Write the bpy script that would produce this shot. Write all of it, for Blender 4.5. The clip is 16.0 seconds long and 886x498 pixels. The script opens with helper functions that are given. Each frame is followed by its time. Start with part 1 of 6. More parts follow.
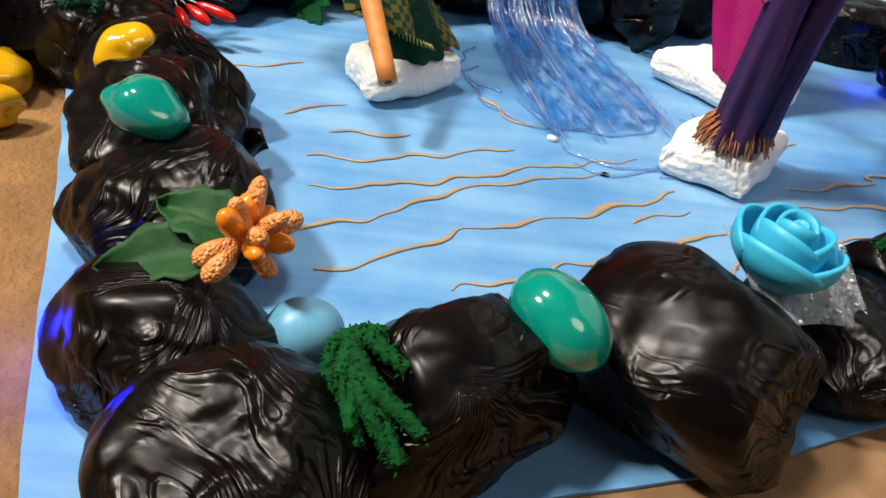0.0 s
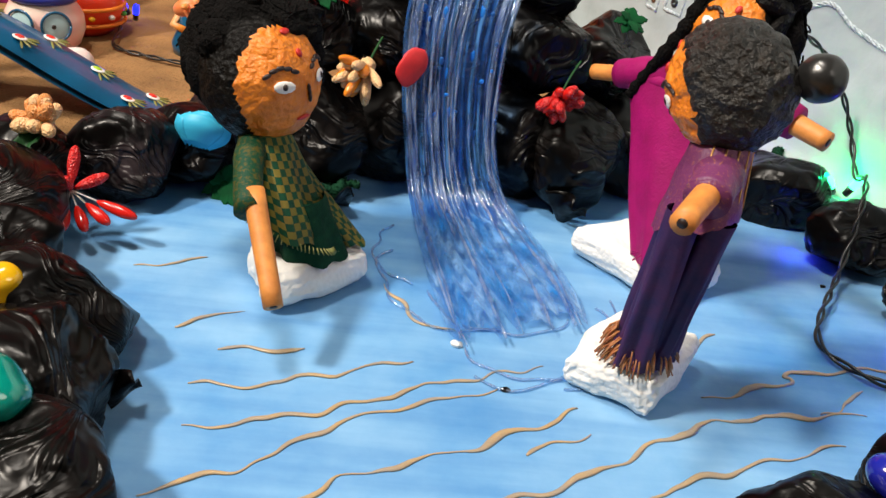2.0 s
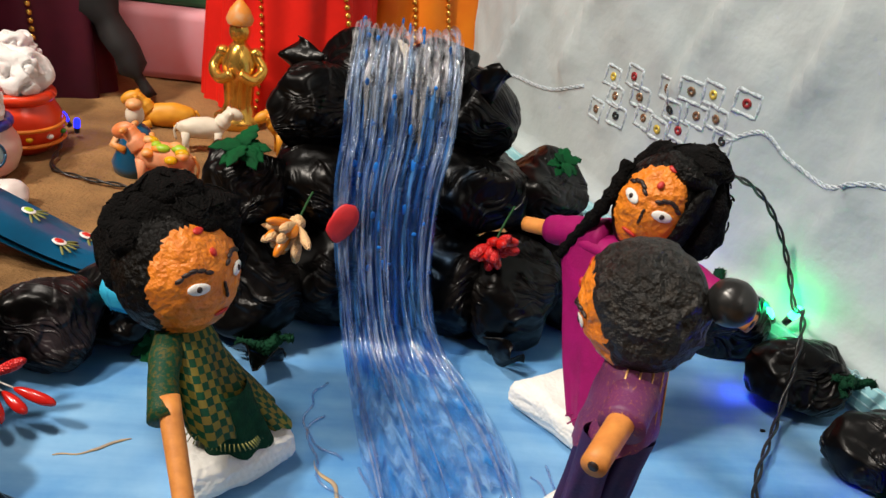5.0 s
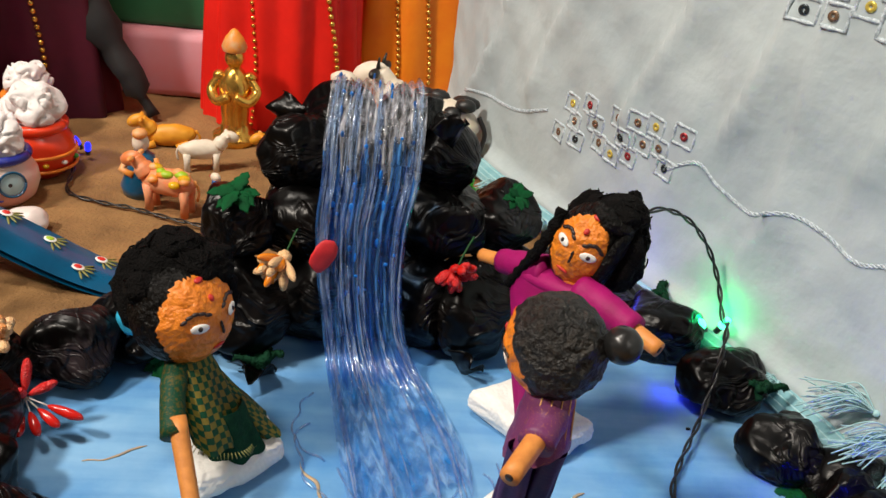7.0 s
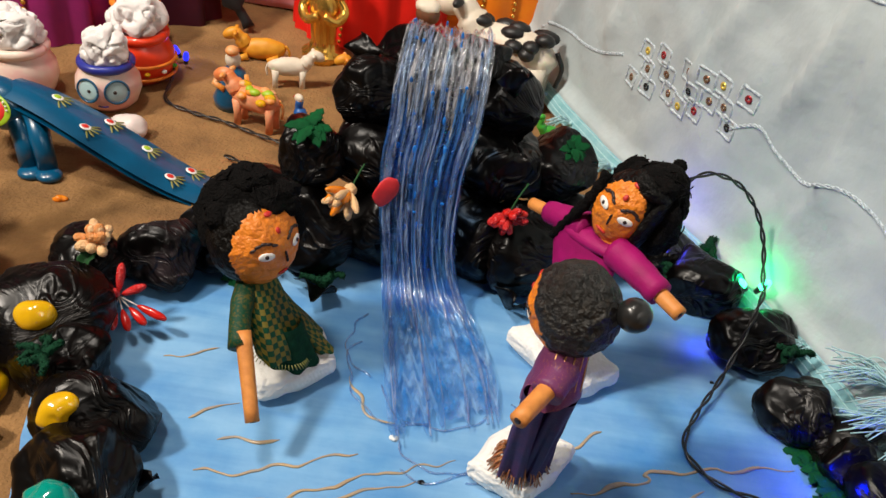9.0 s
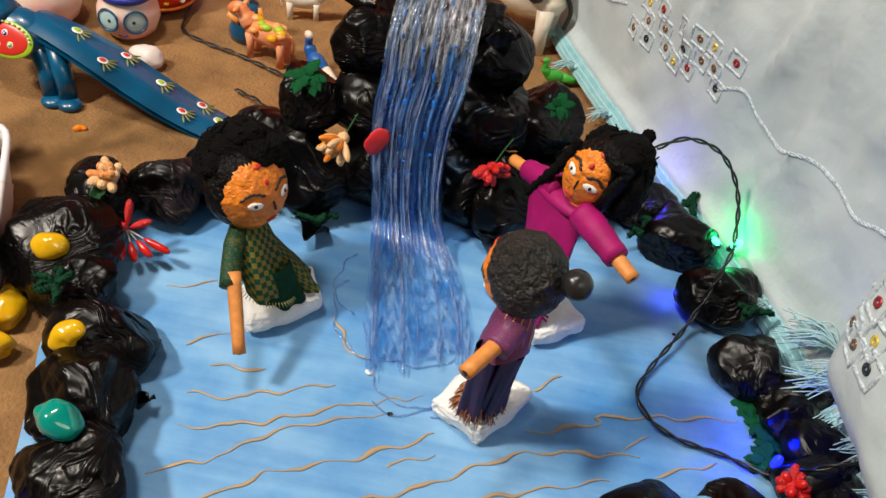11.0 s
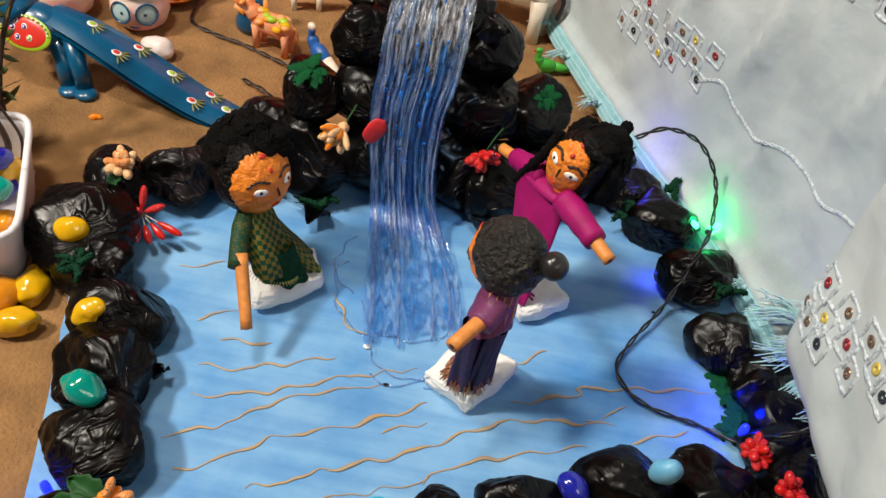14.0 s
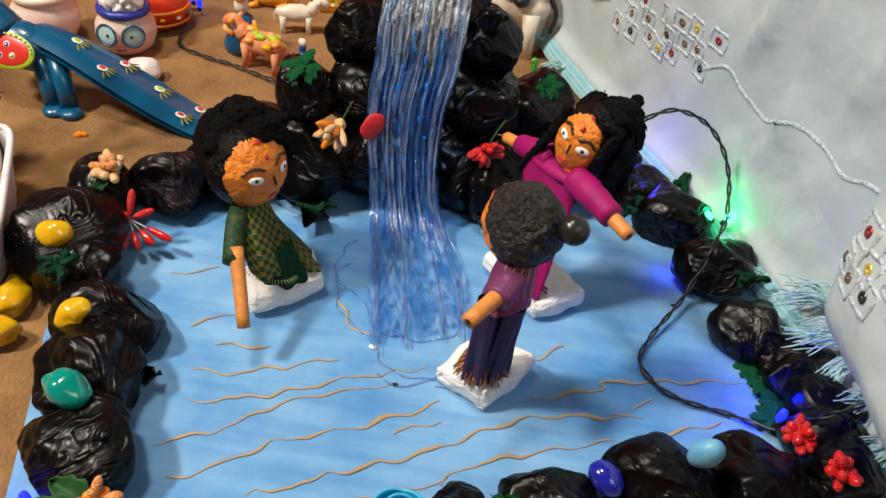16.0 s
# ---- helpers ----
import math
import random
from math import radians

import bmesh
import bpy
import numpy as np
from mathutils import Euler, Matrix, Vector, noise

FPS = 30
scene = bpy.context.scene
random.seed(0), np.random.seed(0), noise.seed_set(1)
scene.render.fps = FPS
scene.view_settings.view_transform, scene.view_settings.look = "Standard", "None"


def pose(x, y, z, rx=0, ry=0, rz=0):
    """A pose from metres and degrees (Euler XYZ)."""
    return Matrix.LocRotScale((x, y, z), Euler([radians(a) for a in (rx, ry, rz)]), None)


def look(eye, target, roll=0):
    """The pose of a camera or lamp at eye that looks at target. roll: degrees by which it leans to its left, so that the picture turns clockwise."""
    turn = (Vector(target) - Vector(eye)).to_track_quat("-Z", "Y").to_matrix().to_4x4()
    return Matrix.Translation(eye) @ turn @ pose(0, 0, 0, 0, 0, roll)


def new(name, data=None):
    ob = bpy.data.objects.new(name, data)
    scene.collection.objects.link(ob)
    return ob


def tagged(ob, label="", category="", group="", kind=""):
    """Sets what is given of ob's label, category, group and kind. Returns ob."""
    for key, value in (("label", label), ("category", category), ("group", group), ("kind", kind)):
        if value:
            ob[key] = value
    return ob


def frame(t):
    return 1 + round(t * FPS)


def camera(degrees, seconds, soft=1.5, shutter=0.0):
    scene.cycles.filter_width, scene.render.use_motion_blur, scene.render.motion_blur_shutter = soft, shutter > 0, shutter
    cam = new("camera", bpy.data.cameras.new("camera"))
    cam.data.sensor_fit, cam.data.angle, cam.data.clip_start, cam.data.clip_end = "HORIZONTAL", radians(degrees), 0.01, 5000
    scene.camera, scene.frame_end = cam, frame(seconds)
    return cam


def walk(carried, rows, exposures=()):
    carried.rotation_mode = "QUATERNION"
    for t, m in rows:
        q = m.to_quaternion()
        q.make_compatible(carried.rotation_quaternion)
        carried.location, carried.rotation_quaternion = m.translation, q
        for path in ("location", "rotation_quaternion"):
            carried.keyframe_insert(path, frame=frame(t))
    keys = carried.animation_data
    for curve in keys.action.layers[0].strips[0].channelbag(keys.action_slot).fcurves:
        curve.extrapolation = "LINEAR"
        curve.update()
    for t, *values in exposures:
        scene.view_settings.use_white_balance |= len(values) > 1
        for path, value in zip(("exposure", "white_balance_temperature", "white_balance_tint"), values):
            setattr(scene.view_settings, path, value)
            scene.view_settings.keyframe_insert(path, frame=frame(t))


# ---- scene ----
cam = camera(55.8, 16.0)
PATH = [
    (0, (0.0004, -0.0005, 0.2061), (0.0781, 0.8278, -0.3487), 9.73),
    (0.5, (0.0130, 0.0126, 0.2239), (0.0922, 0.8513, -0.3148), 9.52),
    (1, (0.0260, 0.0221, 0.2428), (0.1014, 0.8700, -0.2820), 9.06),
    (1.5, (0.0341, 0.0379, 0.2574), (0.1134, 0.8985, -0.2457), 8.99),
    (2, (0.0450, 0.0544, 0.2718), (0.1182, 0.9240, -0.2165), 8.77),
    (2.5, (0.0400, 0.0577, 0.2871), (0.1231, 0.9359, -0.1839), 9.02),
    (3, (0.0501, 0.0670, 0.2989), (0.1379, 0.9486, -0.1648), 8.87),
    (3.5, (0.0560, 0.0756, 0.3076), (0.1487, 0.9574, -0.1549), 8.69),
    (4, (0.0562, 0.0814, 0.3225), (0.1542, 0.9636, -0.1380), 8.80),
    (4.5, (0.0620, 0.0890, 0.3335), (0.1569, 0.9728, -0.1245), 8.39),
    (5, (0.0652, 0.1023, 0.3483), (0.1632, 0.9860, -0.1094), 8.06),
    (7.3, (0.0845, 0.0350, 0.4422), (0.1766, 0.8926, -0.0638), 7.22),
    (7.5, (0.0857, 0.0302, 0.4474), (0.1707, 0.8810, -0.0711), 7.33),
    (8, (0.0795, 0.0182, 0.4604), (0.1365, 0.8512, -0.0899), 7.82),
    (8.5, (0.0896, 0.0135, 0.4728), (0.1219, 0.8301, -0.1035), 8.65),
    (9, (0.1035, 0.0220, 0.4932), (0.1086, 0.8190, -0.1108), 9.20),
    (9.5, (0.1083, 0.0321, 0.5121), (0.0989, 0.8076, -0.1191), 9.68),
    (10, (0.1191, 0.0299, 0.5244), (0.0997, 0.7848, -0.1311), 9.84),
    (10.2, (0.1257, 0.0288, 0.5286), (0.1049, 0.7773, -0.1343), 10.09),
    (12.3, (0.1520, -0.0045, 0.6410), (0.1375, 0.6798, -0.0880), 11.21),
    (12.5, (0.1512, -0.0042, 0.6501), (0.1333, 0.6827, -0.0765), 10.97),
    (13, (0.1470, -0.0076, 0.6428), (0.1291, 0.6850, -0.0783), 11.07),
    (13.5, (0.1561, -0.0171, 0.6244), (0.1363, 0.6679, -0.1039), 10.92),
    (14, (0.1574, -0.0161, 0.5992), (0.1344, 0.6833, -0.1152), 10.58),
    (14.5, (0.1612, -0.0255, 0.5879), (0.1374, 0.6975, -0.1025), 9.84),
    (15, (0.1585, -0.0347, 0.5657), (0.1327, 0.7074, -0.1041), 8.78),
    (15.5, (0.1537, -0.0360, 0.5374), (0.1265, 0.7205, -0.1160), 8.38),
    (16, (0.1550, -0.0363, 0.5184), (0.1278, 0.7238, -0.1308), 8.14),
]
EXPOSURES = [(0, -0.12), (1.5, -0.12), (2.5, -0.16), (4.0, -0.12), (5.0, -0.46), (7.5, -0.48), (9.0, -0.5), (12.5, -0.44), (16.0, -0.44)]
walk(cam, [(t, look(eye, target, roll)) for t, eye, target, roll in PATH], EXPOSURES)

# ---- room light ----
world = bpy.data.worlds.new("room_dusk")
scene.world = world
world.use_nodes = True
world.node_tree.nodes["Background"].inputs[0].default_value = (1.0, 0.93, 0.85, 1)
world.node_tree.nodes["Background"].inputs[1].default_value = 0.25


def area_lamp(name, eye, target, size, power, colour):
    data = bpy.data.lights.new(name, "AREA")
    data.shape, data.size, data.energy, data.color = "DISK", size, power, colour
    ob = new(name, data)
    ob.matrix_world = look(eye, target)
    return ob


def point_lamp(name, place, radius, power, colour):
    data = bpy.data.lights.new(name, "POINT")
    data.shadow_soft_size, data.energy, data.color = radius, power, colour
    ob = new(name, data)
    ob.location = place
    return ob


area_lamp("ceiling_lamp", (-1.55, -0.05, 2.15), (0.1, 0.45, 0.0), 0.28, 98.0, (1.0, 0.90, 0.78))
# added soft fill from behind the camera, lifts the dolls' shaded faces
area_lamp("rear_fill_lamp", (1.25, -1.25, 2.1), (0.1, 0.45, 0.0), 1.1, 14.0, (1.0, 0.92, 0.83))
# added fill aimed at the gowns and backdrop; its source is unseen
area_lamp("background_fill_lamp", (-0.55, 0.5, 2.3), (-0.1, 1.15, 0.05), 0.35, 40.0, (1.0, 0.92, 0.82))
point_lamp("green_led_light", (0.392, 0.648, 0.048), 0.004, 0.075, (0.0, 1.0, 0.22))
point_lamp("blue_led_light", (0.417, 0.428, 0.034), 0.004, 0.18, (0.0, 0.01, 1.0))
point_lamp("rock_blue_led_light", (0.346, 0.588, 0.012), 0.004, 0.02, (0.03, 0.05, 1.0))
point_lamp("side_blue_led_light", (-0.108, 0.212, 0.016), 0.006, 0.10, (0.0, 0.01, 1.0))
point_lamp("cloth_blue_led_light", (0.318, 0.742, 0.046), 0.005, 0.07, (0.06, 0.06, 1.0))
point_lamp("red_led_light", (-0.080, 0.738, 0.012), 0.005, 0.05, (1.0, 0.08, 0.1))
point_lamp("back_blue_led_light", (-0.248, 0.985, 0.014), 0.005, 0.012, (0.03, 0.05, 1.0))


# ---- materials ----
def material(name, colour, rough=0.6, second=None, scale=60.0, mix=(0.35, 0.7), bump=0.0, bump_scale=200.0, metal=0.0,
             coat=0.0, specular=0.5, emit=0.0, transmission=0.0, sheen=0.0, detail=6.0, rough_vary=0.0, voronoi=False, distance=0.001):
    m = bpy.data.materials.new(name)
    m.use_nodes = True
    nt = m.node_tree
    b = nt.nodes["Principled BSDF"]
    b.inputs["Roughness"].default_value = rough
    b.inputs["Metallic"].default_value = metal
    b.inputs["Coat Weight"].default_value = coat
    b.inputs["Specular IOR Level"].default_value = specular
    b.inputs["Transmission Weight"].default_value = transmission
    b.inputs["Sheen Weight"].default_value = sheen
    b.inputs["Base Color"].default_value = (*colour, 1)
    tc = nt.nodes.new("ShaderNodeTexCoord")
    if second:
        n = nt.nodes.new("ShaderNodeTexNoise")
        n.inputs["Scale"].default_value, n.inputs["Detail"].default_value = scale, detail
        n.inputs["Roughness"].default_value = 0.62
        nt.links.new(tc.outputs["Object"], n.inputs["Vector"])
        r = nt.nodes.new("ShaderNodeValToRGB")
        r.color_ramp.elements[0].position, r.color_ramp.elements[1].position = mix
        r.color_ramp.elements[0].color, r.color_ramp.elements[1].color = (*colour, 1), (*second, 1)
        nt.links.new(n.outputs["Fac"], r.inputs["Fac"])
        nt.links.new(r.outputs["Color"], b.inputs["Base Color"])
        if rough_vary:
            mr = nt.nodes.new("ShaderNodeMapRange")
            mr.inputs["To Min"].default_value, mr.inputs["To Max"].default_value = rough - rough_vary, rough + rough_vary
            nt.links.new(n.outputs["Fac"], mr.inputs["Value"])
            nt.links.new(mr.outputs["Result"], b.inputs["Roughness"])
    if bump:
        if voronoi:
            n2 = nt.nodes.new("ShaderNodeTexVoronoi")
            n2.inputs["Scale"].default_value = bump_scale
            out = n2.outputs["Distance"]
        else:
            n2 = nt.nodes.new("ShaderNodeTexNoise")
            n2.inputs["Scale"].default_value, n2.inputs["Detail"].default_value = bump_scale, 5.0
            out = n2.outputs["Fac"]
        nt.links.new(tc.outputs["Object"], n2.inputs["Vector"])
        bp = nt.nodes.new("ShaderNodeBump")
        bp.inputs["Strength"].default_value, bp.inputs["Distance"].default_value = bump, distance
        bp.invert = voronoi
        nt.links.new(out, bp.inputs["Height"])
        nt.links.new(bp.outputs["Normal"], b.inputs["Normal"])
    if emit:
        b.inputs["Emission Color"].default_value = (*colour, 1)
        b.inputs["Emission Strength"].default_value = emit
    return m


def plastic_bag(name, tint):
    """Thin black bin-liner plastic: nearly black, satin, pulled into taut thin creases along each ball's folds."""
    m = material(name, (0.0008, 0.0006, 0.0006), 0.32, tint, 26.0, (0.45, 0.8), specular=0.22, rough_vary=0.09)
    nt = m.node_tree
    b = nt.nodes["Principled BSDF"]
    at = nt.nodes.new("ShaderNodeAttribute")
    at.attribute_name = "fold"
    tc = nt.nodes.new("ShaderNodeTexCoord")
    patch = nt.nodes.new("ShaderNodeTexNoise")
    patch.inputs["Scale"].default_value, patch.inputs["Detail"].default_value = 22.0, 2.0
    nt.links.new(tc.outputs["Object"], patch.inputs["Vector"])
    where = nt.nodes.new("ShaderNodeMapRange")
    where.interpolation_type = "SMOOTHSTEP"
    where.inputs["From Min"].default_value, where.inputs["From Max"].default_value = 0.40, 0.64
    nt.links.new(patch.outputs["Fac"], where.inputs["Value"])
    last = None
    # (coordinates, scale, sharpness of the ridge, strength, depth)
    for socket, scale, sharp, strength, distance in ((at.outputs["Vector"], 2.2, 14.0, 0.75, 0.0026), (at.outputs["Vector"], 5.0, 9.0, 0.55, 0.0012),
                                                     (tc.outputs["Object"], 34.0, 12.0, 0.7, 0.0024), (tc.outputs["Object"], 90.0, 6.0, 0.3, 0.0007)):
        n1 = nt.nodes.new("ShaderNodeTexNoise")
        n1.inputs["Scale"].default_value, n1.inputs["Detail"].default_value = scale, 1.0
        n1.inputs["Distortion"].default_value = 0.15
        nt.links.new(socket, n1.inputs["Vector"])
        # a thin ridge wherever the noise crosses its mean
        off = nt.nodes.new("ShaderNodeMath")
        off.operation, off.inputs[1].default_value = "SUBTRACT", 0.5
        nt.links.new(n1.outputs["Fac"], off.inputs[0])
        far = nt.nodes.new("ShaderNodeMath")
        far.operation = "ABSOLUTE"
        nt.links.new(off.outputs[0], far.inputs[0])
        ridge = nt.nodes.new("ShaderNodeMapRange")
        ridge.interpolation_type = "SMOOTHERSTEP"
        ridge.inputs["From Max"].default_value = 1.0 / sharp
        ridge.inputs["To Min"].default_value, ridge.inputs["To Max"].default_value = 1.0, 0.0
        nt.links.new(far.outputs[0], ridge.inputs["Value"])
        mul = nt.nodes.new("ShaderNodeMath")
        mul.operation = "MULTIPLY"
        nt.links.new(ridge.outputs["Result"], mul.inputs[0])
        nt.links.new(where.outputs["Result"], mul.inputs[1])
        bp = nt.nodes.new("ShaderNodeBump")
        bp.inputs["Strength"].default_value, bp.inputs["Distance"].default_value = strength, distance
        nt.links.new(mul.outputs[0], bp.inputs["Height"])
        if last:
            nt.links.new(last.outputs["Normal"], bp.inputs["Normal"])
        last = bp
    nt.links.new(last.outputs["Normal"], b.inputs["Normal"])
    return m


BAG = plastic_bag("black_plastic_bag", (0.010, 0.0075, 0.0068))
BAG_GREY = plastic_bag("greyish_plastic_bag", (0.06, 0.045, 0.05))
SAND = material("sand", (0.33, 0.175, 0.062), 0.95, (0.11, 0.053, 0.018), 17.0, (0.34, 0.8), bump=1.0, bump_scale=260.0, detail=15, distance=0.0025)
# wall and ceiling greys are kept low to cut the bounced fill
WALL = material("unseen_wall_grey", (0.09, 0.085, 0.085), 0.85, (0.075, 0.07, 0.07), 3.0, bump=0.15, bump_scale=90)
CEIL = material("unseen_ceiling_grey", (0.18, 0.17, 0.165), 0.9, (0.16, 0.15, 0.145), 3.0)
CARD = material("cardboard", (0.28, 0.16, 0.075), 0.85, (0.2, 0.11, 0.05), 60, bump=0.3, bump_scale=150)
GOLD_LINE = material("gold_glitter_glue", (0.48, 0.32, 0.15), 0.3, (0.30, 0.27, 0.24), 45, metal=0.0, coat=0.3, bump=0.4, bump_scale=700)
FOAM = material("polystyrene", (0.86, 0.85, 0.82), 0.8, (0.74, 0.73, 0.7), 90, (0.4, 0.8), bump=0.6, bump_scale=330, voronoi=True)
SKIN = material("orange_clay_paint", (0.82, 0.245, 0.018), 0.42, (0.62, 0.145, 0.008), 120, (0.4, 0.75), bump=1.0, bump_scale=150, distance=0.0045)
STICK = material("painted_paper_roll", (0.72, 0.28, 0.06), 0.55, (0.55, 0.19, 0.04), 120, bump=0.3, bump_scale=250)
HAIR_PAINT = material("black_painted_clay", (0.008, 0.007, 0.006), 0.48, (0.032, 0.024, 0.016), 150, (0.48, 0.8), bump=1.0, bump_scale=210, distance=0.008)
HAIR_BLACK = material("glossy_black_paint", (0.003, 0.0027, 0.0025), 0.38, (0.008, 0.007, 0.006), 130, (0.5, 0.8), specular=0.14, bump=1.0, bump_scale=190, distance=0.005)
WOOL = material("black_wool", (0.0025, 0.0025, 0.0025), 0.9, (0.006, 0.005, 0.005), 300, bump=1.0, bump_scale=620, distance=0.004, specular=0.12)
BEAD_BLACK = material("black_bead", (0.01, 0.01, 0.01), 0.28, (0.02, 0.02, 0.02), 80, bump=0.15, bump_scale=150)
EYE_WHITE = material("white_paint", (0.82, 0.8, 0.76), 0.5)
INK = material("dark_paint", (0.02, 0.008, 0.006), 0.5)
RED_PAINT = material("red_paint", (0.5, 0.02, 0.015), 0.5)
MAGENTA = material("magenta_silk", (0.36, 0.003, 0.13), 0.6, (0.26, 0.002, 0.09), 70, specular=0.3, bump=0.35, bump_scale=600)
PURPLE = material("purple_gold_brocade", (0.15, 0.03, 0.11), 0.45, (0.42, 0.16, 0.07), 700, (0.55, 0.75), specular=0.4, bump=0.4, bump_scale=700)
NAVY = material("navy_purple_cloth", (0.022, 0.012, 0.075), 0.6, (0.07, 0.016, 0.075), 60, specular=0.35, bump=0.4, bump_scale=500)
FRAY = material("copper_fringe", (0.36, 0.10, 0.04), 0.4, (0.5, 0.24, 0.08), 400)
PEB_YELLOW = material("yellow_glazed_pebble", (0.72, 0.42, 0.006), 0.16, (0.62, 0.32, 0.004), 40, coat=0.6)
PEB_AMBER = material("amber_glazed_pebble", (0.72, 0.3, 0.01), 0.16, (0.55, 0.17, 0.006), 30, coat=0.6)
PEB_TEAL = material("teal_glazed_pebble", (0.0, 0.27, 0.21), 0.15, (0.0, 0.19, 0.15), 45, coat=0.7)
PEB_SKY = material("sky_blue_pebble", (0.11, 0.38, 0.60), 0.42, (0.2, 0.46, 0.65), 70)
PEB_BLUE = material("deep_blue_pebble", (0.012, 0.018, 0.33), 0.15, (0.008, 0.01, 0.22), 45, coat=0.7)
PEB_WHITE = material("white_pebble", (0.75, 0.66, 0.62), 0.4, (0.68, 0.58, 0.55), 60)
BUD_RED = material("red_lacquer_bud", (0.62, 0.014, 0.01), 0.22, (0.5, 0.01, 0.006), 100, coat=0.4)
BEAD_RED = material("red_beaded_bud", (0.55, 0.012, 0.012), 0.35, (0.7, 0.12, 0.09), 500, (0.6, 0.75), bump=1.0, bump_scale=700, voronoi=True)
BEAD_ORANGE = material("orange_beaded_bud", (0.72, 0.27, 0.07), 0.4, (0.85, 0.5, 0.25), 420, (0.5, 0.75), bump=1.0, bump_scale=750, voronoi=True)
BUD_ORANGE = material("orange_lacquer_bud", (0.85, 0.27, 0.01), 0.25, (0.8, 0.17, 0.006), 60, coat=0.4)
BEAD_CREAM = material("peach_beaded_bud", (0.82, 0.5, 0.24), 0.4, (0.85, 0.6, 0.36), 420, (0.5, 0.75), bump=1.0, bump_scale=750, voronoi=True)
LEAF = material("green_fabric_leaf", (0.008, 0.05, 0.012), 0.6, (0.016, 0.085, 0.02), 60, specular=0.25, bump=0.3, bump_scale=300)
MOSS = material("green_chenille", (0.0, 0.075, 0.012), 0.85, (0.0, 0.03, 0.006), 200, specular=0.2, bump=0.8, bump_scale=600)
MOSS_DARK = material("dark_green_chenille", (0.002, 0.04, 0.016), 0.85, (0.0, 0.022, 0.01), 200, specular=0.2, bump=0.8, bump_scale=600)
ROSE = material("sky_blue_foam_rose", (0.03, 0.42, 0.68), 0.5, (0.05, 0.5, 0.75), 60, bump=0.1, bump_scale=200)
CABLE = material("black_cable", (0.008, 0.008, 0.008), 0.32, (0.014, 0.014, 0.014), 60)
CLOTH = material("pale_voile", (0.53, 0.61, 0.625), 0.85, (0.37, 0.455, 0.49), 7.0, (0.3, 0.85), specular=0.15, bump=0.6, bump_scale=13, detail=5, distance=0.011)
TRIM = material("turquoise_border", (0.17, 0.42, 0.48), 0.6, (0.30, 0.54, 0.59), 60, sheen=0.3, bump=0.3, bump_scale=400)
THREAD = material("silvery_turquoise_thread", (0.42, 0.66, 0.69), 0.5, (0.26, 0.50, 0.55), 200, sheen=0.3)
CORD = material("silver_white_cord", (0.60, 0.68, 0.73), 0.35, (0.22, 0.30, 0.35), 350, (0.4, 0.7), bump=1.0, bump_scale=500)
SEQUIN = material("mirror_sequin", (0.42, 0.3, 0.2), 0.25, (0.2, 0.12, 0.08), 150, metal=0.7)
SEQUIN_RED = material("red_sequin", (0.4, 0.05, 0.06), 0.25, metal=0.5)
SEQUIN_GOLD = material("gold_sequin", (0.75, 0.6, 0.12), 0.25, metal=0.4)
SEQUIN_DARK = material("dark_sequin", (0.06, 0.08, 0.09), 0.2, metal=0.7)
PEACOCK = material("peacock_blue_enamel", (0.0, 0.09, 0.20), 0.3, (0.0, 0.065, 0.15), 30, coat=0.35)
PEACOCK_RED = material("red_enamel", (0.62, 0.03, 0.02), 0.35, coat=0.2)
LIME = material("lime_enamel", (0.33, 0.5, 0.02), 0.4)
OLIVE = material("olive_enamel", (0.2, 0.2, 0.05), 0.45)
WHITE_ENAMEL = material("white_enamel", (0.82, 0.8, 0.77), 0.4)
POT_RED = material("red_clay_pot", (0.80, 0.05, 0.008), 0.3, (0.66, 0.03, 0.006), 30, coat=0.2)
POT_ORANGE = material("orange_pot_band", (0.8, 0.22, 0.02), 0.45)
POT_PALE = material("pale_pink_pot", (0.78, 0.62, 0.52), 0.4, (0.80, 0.42, 0.40), 16, (0.42, 0.6), coat=0.2)
POT_BLUE = material("blue_pot_rim", (0.02, 0.03, 0.28), 0.35, coat=0.2)
LENS_BLUE = material("pale_blue_enamel", (0.42, 0.62, 0.66), 0.4)
COTTON = material("cotton_wool", (0.86, 0.82, 0.8), 0.95, (0.78, 0.74, 0.72), 60, bump=0.4, bump_scale=260, sheen=0.6, distance=0.002)
TOY_ORANGE = material("orange_toy_paint", (0.78, 0.27, 0.03), 0.45, (0.72, 0.4, 0.2), 45, (0.45, 0.65))
TOY_PINK = material("pink_toy_paint", (0.76, 0.33, 0.17), 0.45, (0.74, 0.2, 0.05), 45, (0.4, 0.65))
TOY_WHITE = material("ivory_toy_paint", (0.78, 0.7, 0.58), 0.5, (0.7, 0.6, 0.46), 50)
TOY_YELLOW = material("amber_toy_paint", (0.75, 0.33, 0.02), 0.5, (0.65, 0.25, 0.015), 50)
TOY_BLACK = material("black_toy_paint", (0.012, 0.012, 0.012), 0.45)
TOY_BLUE = material("blue_toy_paint", (0.01, 0.1, 0.36), 0.4, coat=0.2)
TOY_GREEN = material("green_toy_paint", (0.05, 0.36, 0.03), 0.45)
GOLD = material("gold_paint", (0.8, 0.48, 0.1), 0.24, (0.7, 0.36, 0.06), 60, metal=0.85)
RED_CLOTH = material("red_satin", (0.80, 0.018, 0.010), 0.5, (0.62, 0.010, 0.006), 14, specular=0.3, bump=0.2, bump_scale=120)
